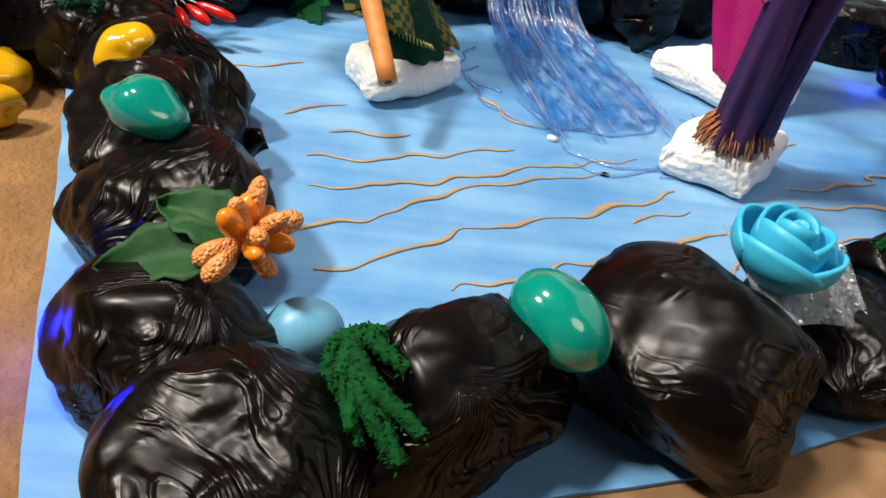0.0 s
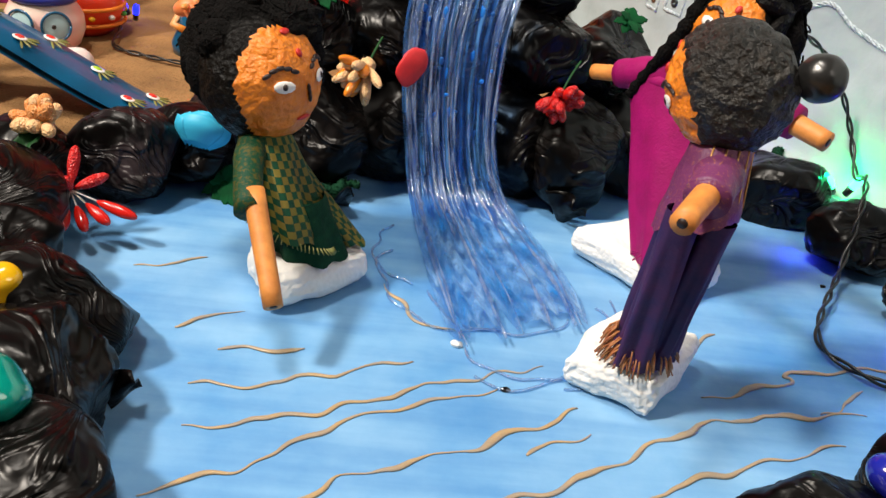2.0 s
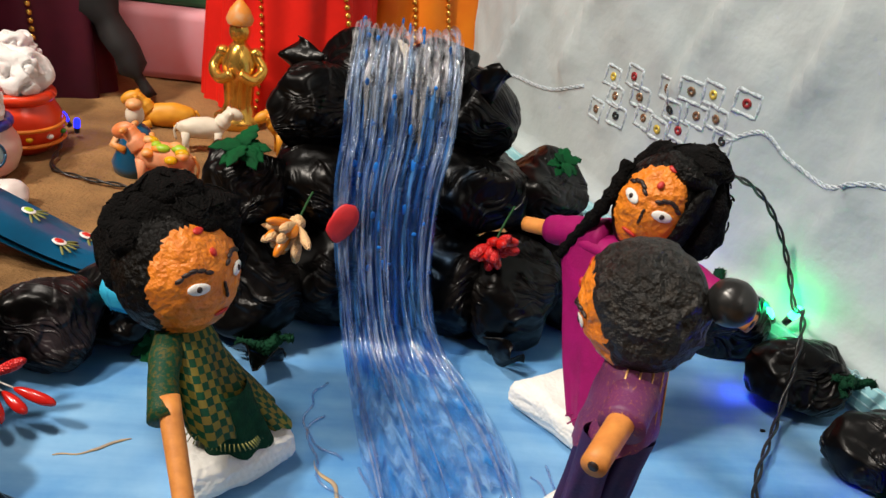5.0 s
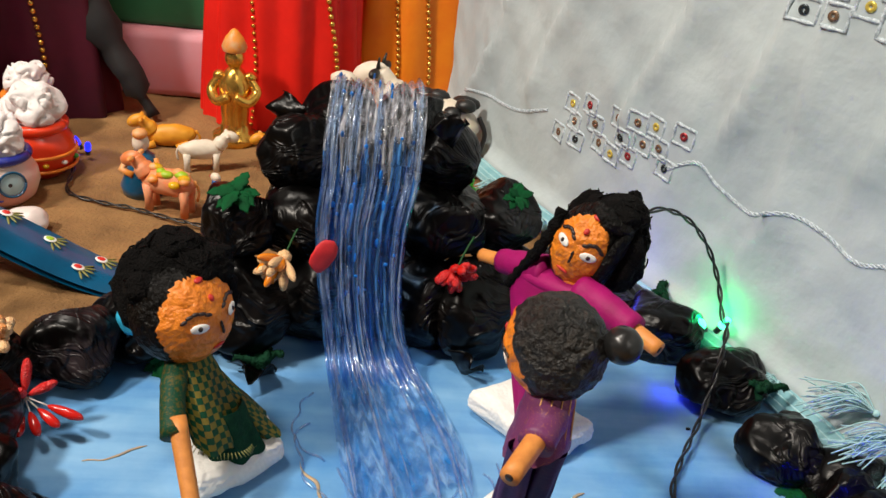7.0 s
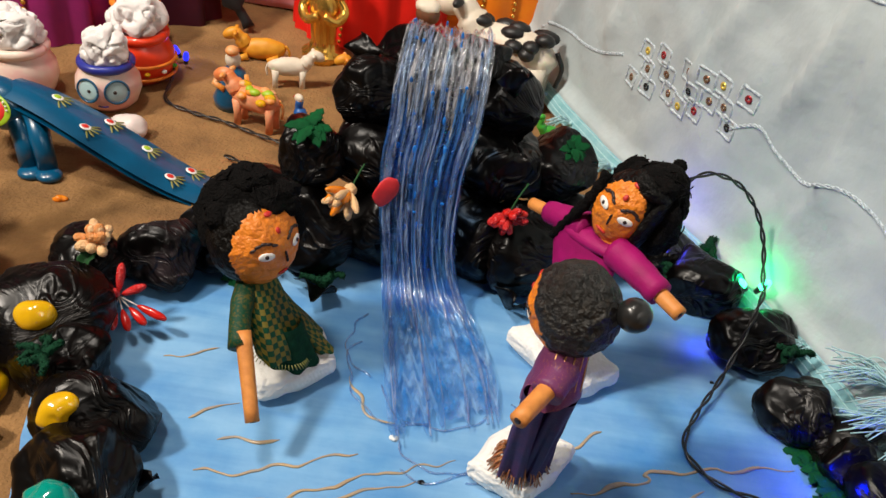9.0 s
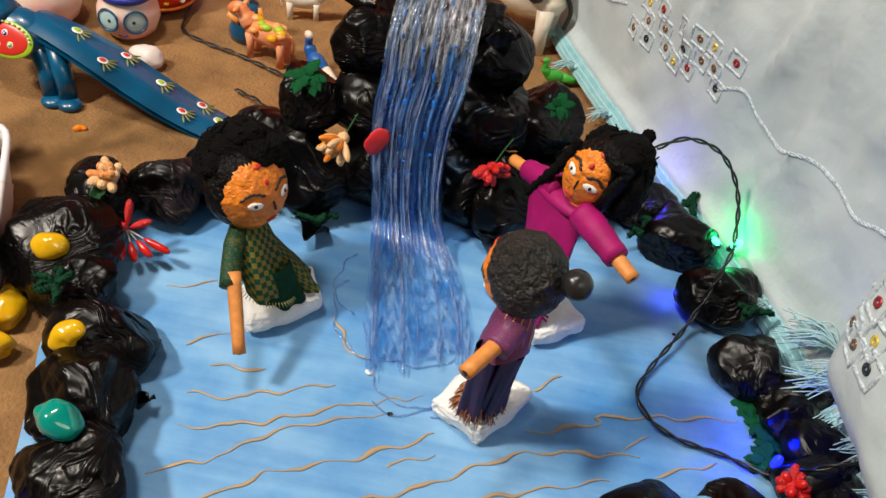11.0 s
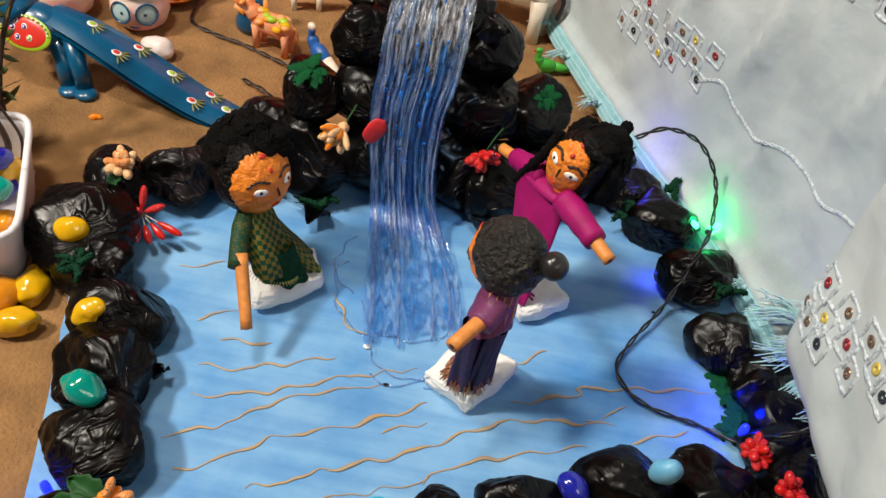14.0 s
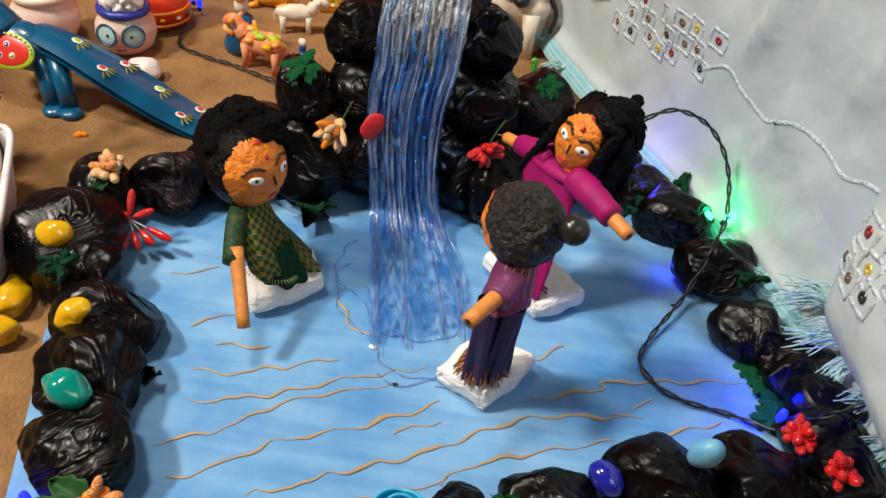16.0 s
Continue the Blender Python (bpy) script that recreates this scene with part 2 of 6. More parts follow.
ORANGE_CLOTH = material("orange_satin", (0.85, 0.25, 0.012), 0.5, (0.75, 0.15, 0.008), 14, specular=0.3, bump=0.2, bump_scale=120)
MAROON_CLOTH = material("maroon_velvet", (0.09, 0.006, 0.02), 0.7, (0.05, 0.004, 0.012), 14, specular=0.3, bump=0.2, bump_scale=120)
PLAIN_BLACK = material("plain_black", (0.008, 0.008, 0.009), 0.8, (0.014, 0.012, 0.012), 20)
PINK_CLOTH = material("pink_cloth", (0.75, 0.25, 0.27), 0.7, (0.72, 0.36, 0.42), 10)
GREEN_CLOTH = material("green_cloth", (0.03, 0.2, 0.08), 0.7, (0.02, 0.14, 0.05), 10)
VIOLET_CLOTH = material("violet_cloth", (0.30, 0.008, 0.15), 0.65, (0.2, 0.006, 0.1), 14)
TRAY = material("white_tray_plastic", (0.78, 0.76, 0.78), 0.35, (0.72, 0.7, 0.73), 20)
BARK = material("brown_plastic_stem", (0.05, 0.026, 0.012), 0.6, (0.025, 0.012, 0.006), 80, bump=0.4, bump_scale=200)
FERN = material("olive_plastic_leaf", (0.06, 0.07, 0.012), 0.5, (0.03, 0.04, 0.008), 60)
LED_GREEN = material("green_led", (0.05, 1.0, 0.35), 0.3, emit=9.0)
LED_BLUE = material("blue_led", (0.01, 0.02, 1.0), 0.3, emit=3.0)
LED_RED = material("red_led", (1.0, 0.1, 0.12), 0.3, emit=5.0)


def pond_paint():
    """Blue brushed paint on paper under clear film, with darker washes and fine creases."""
    m = material("painted_pond_paper", (0.08, 0.29, 0.60), 0.52, (0.31, 0.54, 0.76), 8.0, (0.30, 0.75), bump=0.45, bump_scale=22.0, specular=0.35, rough_vary=0.1, detail=7, distance=0.003)
    nt = m.node_tree
    b = nt.nodes["Principled BSDF"]
    ramp = b.inputs["Base Color"].links[0].from_socket
    tc = nt.nodes.new("ShaderNodeTexCoord")
    st = nt.nodes.new("ShaderNodeMapping")
    st.inputs["Scale"].default_value = (0.6, 6.0, 1.0)
    st.inputs["Rotation"].default_value = (0, 0, radians(-20))
    nt.links.new(tc.outputs["Object"], st.inputs["Vector"])
    n = nt.nodes.new("ShaderNodeTexNoise")
    n.inputs["Scale"].default_value, n.inputs["Detail"].default_value = 9.0, 8.0
    nt.links.new(st.outputs[0], n.inputs["Vector"])
    r = nt.nodes.new("ShaderNodeValToRGB")
    r.color_ramp.elements[0].position, r.color_ramp.elements[1].position = 0.35, 0.65
    r.color_ramp.elements[0].color, r.color_ramp.elements[1].color = (0.62, 0.74, 0.86, 1), (1, 1, 1, 1)
    nt.links.new(n.outputs["Fac"], r.inputs["Fac"])
    mx = nt.nodes.new("ShaderNodeMix")
    mx.data_type, mx.blend_type = "RGBA", "MULTIPLY"
    mx.inputs["Factor"].default_value = 1.0
    nt.links.new(ramp, mx.inputs["A"])
    nt.links.new(r.outputs["Color"], mx.inputs["B"])
    nt.links.new(mx.outputs["Result"], b.inputs["Base Color"])
    # fine creases of the clear film over the paint
    crease = nt.nodes.new("ShaderNodeTexNoise")
    crease.noise_type = "RIDGED_MULTIFRACTAL"
    crease.inputs["Scale"].default_value, crease.inputs["Detail"].default_value = 16.0, 3.0
    nt.links.new(tc.outputs["Object"], crease.inputs["Vector"])
    fold = nt.nodes.new("ShaderNodeBump")
    fold.inputs["Strength"].default_value, fold.inputs["Distance"].default_value = 0.35, 0.0016
    nt.links.new(crease.outputs["Fac"], fold.inputs["Height"])
    nt.links.new(b.inputs["Normal"].links[0].from_socket, fold.inputs["Normal"])
    nt.links.new(fold.outputs["Normal"], b.inputs["Normal"])
    return m


def checked_cloth():
    """Green and gold woven checks, laid out on the cloth's own coordinates."""
    m = material("green_gold_check", (0.0, 0.05, 0.025), 0.55, bump=0.4, bump_scale=900, specular=0.25)
    nt = m.node_tree
    b = nt.nodes["Principled BSDF"]
    uv = nt.nodes.new("ShaderNodeTexCoord")
    mp = nt.nodes.new("ShaderNodeMapping")
    mp.inputs["Scale"].default_value = (32.0, 15.0, 1.0)
    ck = nt.nodes.new("ShaderNodeTexChecker")
    ck.inputs["Scale"].default_value = 1.0
    ck.inputs["Color1"].default_value, ck.inputs["Color2"].default_value = (0.0, 0.055, 0.022, 1), (0.19, 0.15, 0.022, 1)
    nt.links.new(uv.outputs["UV"], mp.inputs["Vector"])
    nt.links.new(mp.outputs[0], ck.inputs["Vector"])
    n = nt.nodes.new("ShaderNodeTexNoise")
    n.inputs["Scale"].default_value = 60
    nt.links.new(uv.outputs["Object"], n.inputs["Vector"])
    mx = nt.nodes.new("ShaderNodeMix")
    mx.data_type, mx.blend_type = "RGBA", "MULTIPLY"
    mx.inputs["Factor"].default_value = 0.35
    nt.links.new(ck.outputs["Color"], mx.inputs["A"])
    nt.links.new(n.outputs["Color"], mx.inputs["B"])
    nt.links.new(mx.outputs["Result"], b.inputs["Base Color"])
    return m


def clear_film(name, tint, cloud, amount, rough=0.12, grain=(40.0, 5.0), coords="UV", gloss=0.12):
    """Clear plastic film: see-through in its tint, streakily clouded, with a glossy skin."""
    m = bpy.data.materials.new(name)
    m.use_nodes = True
    nt = m.node_tree
    b = nt.nodes["Principled BSDF"]
    b.inputs["Roughness"].default_value, b.inputs["Specular IOR Level"].default_value = rough, 0.8
    tr = nt.nodes.new("ShaderNodeBsdfTransparent")
    tr.inputs[0].default_value = (*tint, 1)
    mix = nt.nodes.new("ShaderNodeMixShader")
    tc = nt.nodes.new("ShaderNodeTexCoord")
    st = nt.nodes.new("ShaderNodeMapping")
    st.inputs["Scale"].default_value = (grain[0], grain[1], grain[1])
    n = nt.nodes.new("ShaderNodeTexNoise")
    n.inputs["Scale"].default_value, n.inputs["Detail"].default_value = 1.0, 6.0
    n2 = nt.nodes.new("ShaderNodeTexNoise")
    n2.inputs["Scale"].default_value, n2.inputs["Detail"].default_value = 0.35, 3.0
    nt.links.new(tc.outputs[coords], st.inputs["Vector"])
    for q in (n, n2):
        nt.links.new(st.outputs[0], q.inputs["Vector"])
    mr = nt.nodes.new("ShaderNodeMapRange")
    mr.inputs["From Min"].default_value, mr.inputs["From Max"].default_value = 0.36, 0.66
    mr.inputs["To Min"].default_value, mr.inputs["To Max"].default_value = amount
    nt.links.new(n.outputs["Fac"], mr.inputs["Value"])
    cr = nt.nodes.new("ShaderNodeValToRGB")
    cr.color_ramp.elements[0].position, cr.color_ramp.elements[1].position = 0.38, 0.64
    cr.color_ramp.elements[0].color, cr.color_ramp.elements[1].color = (*cloud[0], 1), (*cloud[1], 1)
    nt.links.new(n2.outputs["Fac"], cr.inputs["Fac"])
    nt.links.new(cr.outputs["Color"], b.inputs["Base Color"])
    gl = nt.nodes.new("ShaderNodeBsdfGlossy")
    gl.inputs["Roughness"].default_value = rough
    mix2 = nt.nodes.new("ShaderNodeMixShader")
    mix2.inputs[0].default_value = gloss
    nt.links.new(mr.outputs["Result"], mix.inputs[0])
    nt.links.new(tr.outputs[0], mix.inputs[1])
    nt.links.new(b.outputs[0], mix.inputs[2])
    nt.links.new(mix.outputs[0], mix2.inputs[1])
    nt.links.new(gl.outputs[0], mix2.inputs[2])
    nt.links.new(mix2.outputs[0], nt.nodes["Material Output"].inputs["Surface"])
    bp = nt.nodes.new("ShaderNodeBump")
    bp.inputs["Strength"].default_value, bp.inputs["Distance"].default_value = 0.8, 0.003
    nt.links.new(n.outputs["Fac"], bp.inputs["Height"])
    for q in (b, gl):
        nt.links.new(bp.outputs["Normal"], q.inputs["Normal"])
    return m


POND = pond_paint()
CHECK = checked_cloth()
FALL = clear_film("blue_tinted_film", (0.40, 0.65, 1.0), ((0.010, 0.09, 0.42), (0.09, 0.30, 0.70)), (0.12, 0.78), 0.13, (34.0, 5.0))
FALL_TOP = clear_film("clear_film", (0.92, 0.94, 0.97), ((0.5, 0.52, 0.6), (0.75, 0.76, 0.82)), (0.0, 0.62), 0.12, (30.0, 7.0))
FALL_FOOT = clear_film("splashed_film", (0.72, 0.86, 1.0), ((0.02, 0.22, 0.66), (0.3, 0.55, 0.9)), (0.0, 0.75), 0.13, (14.0, 12.0))
STREAK = clear_film("milky_glue", (0.8, 0.9, 1.0), ((0.28, 0.44, 0.76), (0.58, 0.70, 0.90)), (0.03, 0.36), 0.08, (260.0, 60.0), "Object", 0.16)
GAUZE = clear_film("clear_net", (0.95, 0.97, 0.99), ((0.5, 0.6, 0.7), (0.7, 0.76, 0.8)), (0.08, 0.42), 0.2, (400.0, 400.0), "Object", 0.06)


# ---- building helpers ----
def part(name, bm, mats, parent=None, label="", smooth=True):
    me = bpy.data.meshes.new(name)
    bm.normal_update()
    bm.to_mesh(me)
    bm.free()
    for m in mats if isinstance(mats, (list, tuple)) else [mats]:
        me.materials.append(m)
    if smooth:
        me.polygons.foreach_set("use_smooth", [True] * len(me.polygons))
    ob = new(name, me)
    if parent is not None:
        ob.parent = parent
    if label:
        ob["label"] = label
    return ob


def thing(name, place, label, category, group="", kind=""):
    ob = new(name)
    ob.empty_display_size = 0.01
    ob.location = place
    return tagged(ob, label, category, group, kind)


def blob(bm, centre, radii, turn=None, level=2, rough=0.0, freq=60.0, mi=0, seed=0.0):
    """An ellipsoid with an uneven skin, added to bm."""
    made = bmesh.ops.create_icosphere(bm, subdivisions=level, radius=1.0)["verts"]
    rot = turn.to_matrix() if turn is not None else Matrix.Identity(3)
    c, r = Vector(centre), Vector(radii)
    for v in made:
        k = 1.0
        if rough:
            p = Vector((v.co.x * r.x, v.co.y * r.y, v.co.z * r.z))
            k += rough * noise.noise(p * freq + Vector((seed, seed * 1.7, -seed))) + 0.5 * rough * noise.noise(p * freq * 2.3 + Vector((seed, 3.1, seed)))
        v.co = c + rot @ Vector((v.co.x * r.x * k, v.co.y * r.y * k, v.co.z * r.z * k))
    if mi:
        for f in {f for v in made for f in v.link_faces}:
            f.material_index = mi
    return made


def tube(bm, pts, radii, sides=8, mi=0, cap=True):
    """A tube through the points, with a radius for each or one for all."""
    pts = [Vector(p) for p in pts]
    radii = [radii] * len(pts) if isinstance(radii, (int, float)) else radii
    rings, side = [], None
    for i, p in enumerate(pts):
        d = (pts[min(i + 1, len(pts) - 1)] - pts[max(i - 1, 0)]).normalized()
        if side is None:
            side = d.orthogonal().normalized()
        side = (side - d * side.dot(d)).normalized()
        up = d.cross(side)
        rings.append([bm.verts.new(p + radii[i] * (math.cos(a) * side + math.sin(a) * up)) for a in (2 * math.pi * k / sides for k in range(sides))])
    for a, b in zip(rings, rings[1:]):
        for k in range(sides):
            bm.faces.new((a[k], a[(k + 1) % sides], b[(k + 1) % sides], b[k])).material_index = mi
    if cap:
        bm.faces.new(rings[0][::-1]).material_index = mi
        bm.faces.new(rings[-1]).material_index = mi


def lathe(bm, profile, sides=28, mi=0, centre=(0, 0, 0)):
    """A turned shape from (radius, height) pairs."""
    c = Vector(centre)
    rings = [[bm.verts.new(c + Vector((r * math.cos(2 * math.pi * k / sides), r * math.sin(2 * math.pi * k / sides), z))) for k in range(sides)] for r, z in profile]
    for a, b in zip(rings, rings[1:]):
        for k in range(sides):
            bm.faces.new((a[k], a[(k + 1) % sides], b[(k + 1) % sides], b[k])).material_index = mi


def grid(bm, nu, nv, f, mi=0, wrap=False, uv=False):
    """A sheet of nu by nv cells; f(u, v) gives the place for u and v in 0 to 1."""
    vs = [[bm.verts.new(f(i / nu, j / nv)) for i in range(nu if wrap else nu + 1)] for j in range(nv + 1)]
    lay = bm.loops.layers.uv.verify() if uv else None
    n = len(vs[0])
    for j in range(nv):
        for i in range(nu):
            face = bm.faces.new((vs[j][i], vs[j][(i + 1) % n], vs[j + 1][(i + 1) % n], vs[j + 1][i]))
            face.material_index = mi
            if uv:
                for lp, (a, b) in zip(face.loops, ((i, j), (i + 1, j), (i + 1, j + 1), (i, j + 1))):
                    lp[lay].uv = (a / nu, b / nv)


def box(bm, lo, hi, bevel=0.0, mi=0):
    made = bmesh.ops.create_cube(bm, size=1.0)["verts"]
    for v in made:
        v.co = Vector([lo[n] if v.co[n] < 0 else hi[n] for n in range(3)])
    if bevel:
        bmesh.ops.bevel(bm, geom=list({e for v in made for e in v.link_edges}), offset=bevel, segments=2, affect="EDGES", profile=0.6)


def spline(points, n):
    """Points along a smooth line through the given ones."""
    p = [Vector(q) for q in points]
    p = [2 * p[0] - p[1], *p, 2 * p[-1] - p[-2]]
    out = []
    for i in range(1, len(p) - 2):
        for k in range(n):
            t = k / n
            a, b, c, d = p[i - 1], p[i], p[i + 1], p[i + 2]
            out.append(0.5 * (2 * b + (c - a) * t + (2 * a - 5 * b + 4 * c - d) * t * t + (3 * b - a - 3 * c + d) * t ** 3))
    return out + [p[-2]]


def smooth_step(a, b, x):
    t = min(1.0, max(0.0, (x - a) / (b - a)))
    return t * t * (3 - 2 * t)


def aim(direction):
    """The turn that carries +z to the direction."""
    return Vector(direction).to_track_quat("Z", "Y")


GROUND = -0.008

# ---- setting ----
bm = bmesh.new()
grid(bm, 150, 150, lambda u, v: Vector((-2.0 + 4 * u, -1.6 + 4 * v, GROUND + 0.0022 * noise.noise(Vector((u * 120, v * 120, 0))) + 0.003 * noise.noise(Vector((u * 32, v * 32, 4))))))
tagged(part("ground", bm, SAND), "brown sand spread flat under the display", "ground", kind="structure")
# unseen walls and ceiling, added to close the room and bounce the lamps
for name, lo, hi in (("wall_west", (-2.12, -1.72, -0.05), (-2.0, 2.52, 2.5)), ("wall_east", (2.0, -1.72, -0.05), (2.12, 2.52, 2.5)),
                     ("wall_south", (-2.0, -1.72, -0.05), (2.0, -1.6, 2.5)), ("wall_north", (-2.0, 2.4, -0.05), (2.0, 2.52, 2.5))):
    bm = bmesh.new()
    box(bm, lo, hi)
    tagged(part(name, bm, WALL, smooth=False), "plain unseen room wall, dark grey to limit bounced light", "wall", kind="structure")
bm = bmesh.new()
box(bm, (-2.12, -1.72, 2.5), (2.12, 2.52, 2.6))
tagged(part("ceiling", bm, CEIL, smooth=False), "plain unseen ceiling, grey to limit bounced light", "ceiling", kind="structure")

# pond sheet: painted paper on a cardboard base
OUTLINE = [(-0.092, 0.152), (-0.145, 0.325), (-0.195, 0.48), (-0.13, 0.63), (0.0, 0.70), (0.30, 0.76), (0.43, 0.62), (0.50, 0.47), (0.47, 0.325), (0.215, 0.232), (0.135, 0.196), (0.05, 0.170)]


def slab(bm, outline, z0, z1, wobble=0.0):
    ring = []
    for i, (x, y) in enumerate(outline):
        x2, y2 = outline[(i + 1) % len(outline)]
        for k in range(8):
            t = k / 8
            p = Vector((x + (x2 - x) * t, y + (y2 - y) * t, 0))
            ring.append(p + wobble * Vector((noise.noise(p * 40), noise.noise(p * 40 + Vector((9, 0, 0))), 0)))
    top = [bm.verts.new((p.x, p.y, z1)) for p in ring]
    low = [bm.verts.new((p.x, p.y, z0)) for p in ring]
    bm.faces.new(top)
    bm.faces.new(low[::-1])
    for i in range(len(ring)):
        j = (i + 1) % len(ring)
        bm.faces.new((low[i], low[j], top[j], top[i]))


pond = thing("pond_sheet", (0, 0, 0), "sky-blue painted paper pond with wavy gold lines", "pond", kind="structure")
bm = bmesh.new()
slab(bm, OUTLINE, -0.0015, 0.0, 0.002)
part("paper", bm, POND, pond, smooth=False)
bm = bmesh.new()
slab(bm, [(x + 0.006 if x < 0 else 0.14 + (x - 0.14) * 1.035, y - 0.038 if x > 0 and y < 0.24 else 0.45 + (y - 0.45) * 1.04 if x > 0 else y + 0.004) for x, y in OUTLINE], GROUND - 0.004, -0.0018, 0.004)
part("cardboard_base", bm, CARD, pond, "brown cardboard under the paper", smooth=False)


def wave_line(points, width=0.0022, seed=0, amp=0.0022):
    """A squeezed-out line of gold glue: winding, thick and thin by turns."""
    pts = spline([(x, y, 0.0) for x, y in points], 26)
    out, rad, dist = [], [], 0.0
    for i, p in enumerate(pts):
        if i:
            dist += (p - pts[i - 1]).length
        s = i / (len(pts) - 1)
        d = (pts[min(i + 1, len(pts) - 1)] - pts[max(i - 1, 0)]).normalized()
        side = Vector((-d.y, d.x, 0))
        bend = amp * math.sin(dist * 150 + seed * 2.1 + 2.0 * noise.noise(Vector((dist * 30, seed, 0)))) + amp * 0.8 * noise.noise(Vector((dist * 90, seed * 3.7, 0)))
        out.append(p + side * bend + Vector((0, 0, 0.0003)))
        rad.append(width * max(0.22, 0.62 + 0.75 * noise.noise(Vector((dist * 42, seed * 1.3, 2.0)))) * min(1, 6 * s + 0.35, 6 * (1 - s) + 0.3))
    bm = bmesh.new()
    tube(bm, out, rad, 8)
    for v in bm.verts:
        v.co.z = max(0.0002, 0.0002 + v.co.z * 0.6)
    part("gold_line", bm, GOLD_LINE, pond)


WAVES = [
    [(0.033, 0.277), (0.095, 0.31), (0.153, 0.339), (0.223, 0.385), (0.318, 0.406)],
    [(-0.024, 0.279), (0.005, 0.295), (0.045, 0.327), (0.099, 0.351), (0.155, 0.386)],
    [(-0.044, 0.305), (0.002, 0.329), (0.036, 0.36), (0.113, 0.397)],
    [(-0.041, 0.377), (-0.007, 0.382), (0.068, 0.414)], [(-0.036, 0.346), (0.0, 0.356), (0.033, 0.37), (0.08, 0.395), (0.14, 0.42)],
    [(-0.06, 0.423), (-0.027, 0.444)], [(-0.033, 0.406), (0.011, 0.413)], [(-0.097, 0.476), (-0.058, 0.494)],
    [(0.051, 0.488), (0.066, 0.456), (0.093, 0.442)], [(0.124, 0.349), (0.158, 0.369)],
    [(0.226, 0.405), (0.281, 0.428), (0.291, 0.437), (0.403, 0.463)], [(0.227, 0.45), (0.253, 0.469)],
    [(0.165, 0.312), (0.183, 0.333), (0.241, 0.358), (0.294, 0.379)], [(0.292, 0.401), (0.328, 0.426)], [(0.33, 0.392), (0.382, 0.414)],
    [(0.02, 0.235), (0.05, 0.262), (0.10, 0.285), (0.17, 0.318)],
]
for i, w in enumerate(WAVES):
    wave_line(w, 0.0023 if i in (0, 1, 8, 10) else 0.0018, i)


# ---- rocks of crumpled black plastic ----
def rock(x, y, z, r, seed, squash=(1.0, 1.0, 0.8), mat=None, label="", group="rocks round the pond", level=5):
    bm = bmesh.new()
    bmesh.ops.create_icosphere(bm, subdivisions=level, radius=1.0)
    rng = random.Random(seed)
    off = Vector((rng.uniform(-50, 50), rng.uniform(-50, 50), rng.uniform(-50, 50)))
    knot = Vector((rng.uniform(-1, 1), rng.uniform(-1, 1), rng.uniform(-0.7, 0.2))).normalized()
    side, rng_twist = knot.orthogonal().normalized(), rng.random() < 0.5
    over = knot.cross(side)
    sx, sy, sz = (r * s * rng.uniform(0.93, 1.07) for s in squash)
    floor = max(-z, -sz) if z < r * 1.3 else -sz
    planes = []
    for _ in range(15):
        n = Vector((rng.gauss(0, 1), rng.gauss(0, 1), rng.gauss(0, 1))).normalized()
        planes.append((n, rng.uniform(0.80, 0.98)))
    lay = bm.verts.layers.float_vector.new("fold")
    for v in bm.verts:
        d = v.co.normalized()
        w = (d + 0.45 * Vector((noise.noise(d * 1.6 + off), noise.noise(d * 1.6 - off), noise.noise(d * 1.8 + off * 2)))).normalized()
        ang, lat = math.atan2(w.dot(over), w.dot(side)), w.dot(knot)
        fold = Vector((math.cos(ang), math.sin(ang), lat * 0.28)) * (1.0 if rng_twist else 1.2)
        v[lay] = fold + off * 0.01
        facet = sum((max(0.05, d.dot(n)) / h) ** 18 for n, h in planes) ** (-1 / 14)
        k = 1.0 * min(1.12, facet) * (0.99 + 0.08 * noise.noise(d * 1.1 + off) + 0.03 * noise.noise(d * 2.6 + off))
        k -= 0.035 * max(0.0, 1 - abs(noise.noise(w * 2.2 - off)) * 5)
        reach = smooth_step(-1.0, 0.5, lat)
        k += 0.05 * (0.3 - abs(noise.noise(fold * 2.2 + off))) * reach
        k += 0.018 * (0.3 - abs(noise.noise(fold * 5.5 + off))) * reach
        v.co = Vector((d.x * sx * k, d.y * sy * k, max(floor, d.z * sz * k)))
    ob = part("rock", bm, mat or BAG)
    ob.location = (x, y, z)
    ob.rotation_euler = (0, 0, 0)
    return tagged(ob, label or "crumpled black plastic bag ball standing as a rock", "rock", group)


RIM = [(-0.032, 0.156, 0.035), (-0.063, 0.206, 0.033), (-0.083, 0.277, 0.037), (-0.100, 0.341, 0.039), (-0.115, 0.396, 0.036),
       (-0.190, 0.476, 0.047), (-0.153, 0.436, 0.034), (-0.182, 0.552, 0.036), (-0.092, 0.605, 0.036),
       (0.026, 0.188, 0.039), (0.113, 0.217, 0.044), (0.186, 0.247, 0.030), (0.178, 0.281, 0.022), (0.239, 0.300, 0.031), (0.317, 0.329, 0.036), (0.388, 0.349, 0.035),
       (0.456, 0.374, 0.033), (0.323, 0.700, 0.030), (0.354, 0.656, 0.036), (0.388, 0.585, 0.033), (0.408, 0.60, 0.026),
       (0.414, 0.510, 0.031), (0.452, 0.487, 0.026), (0.460, 0.437, 0.030), (0.441, 0.460, 0.026), (0.434, 0.490, 0.024), (0.452, 0.405, 0.029), (0.29, 0.735, 0.034)]
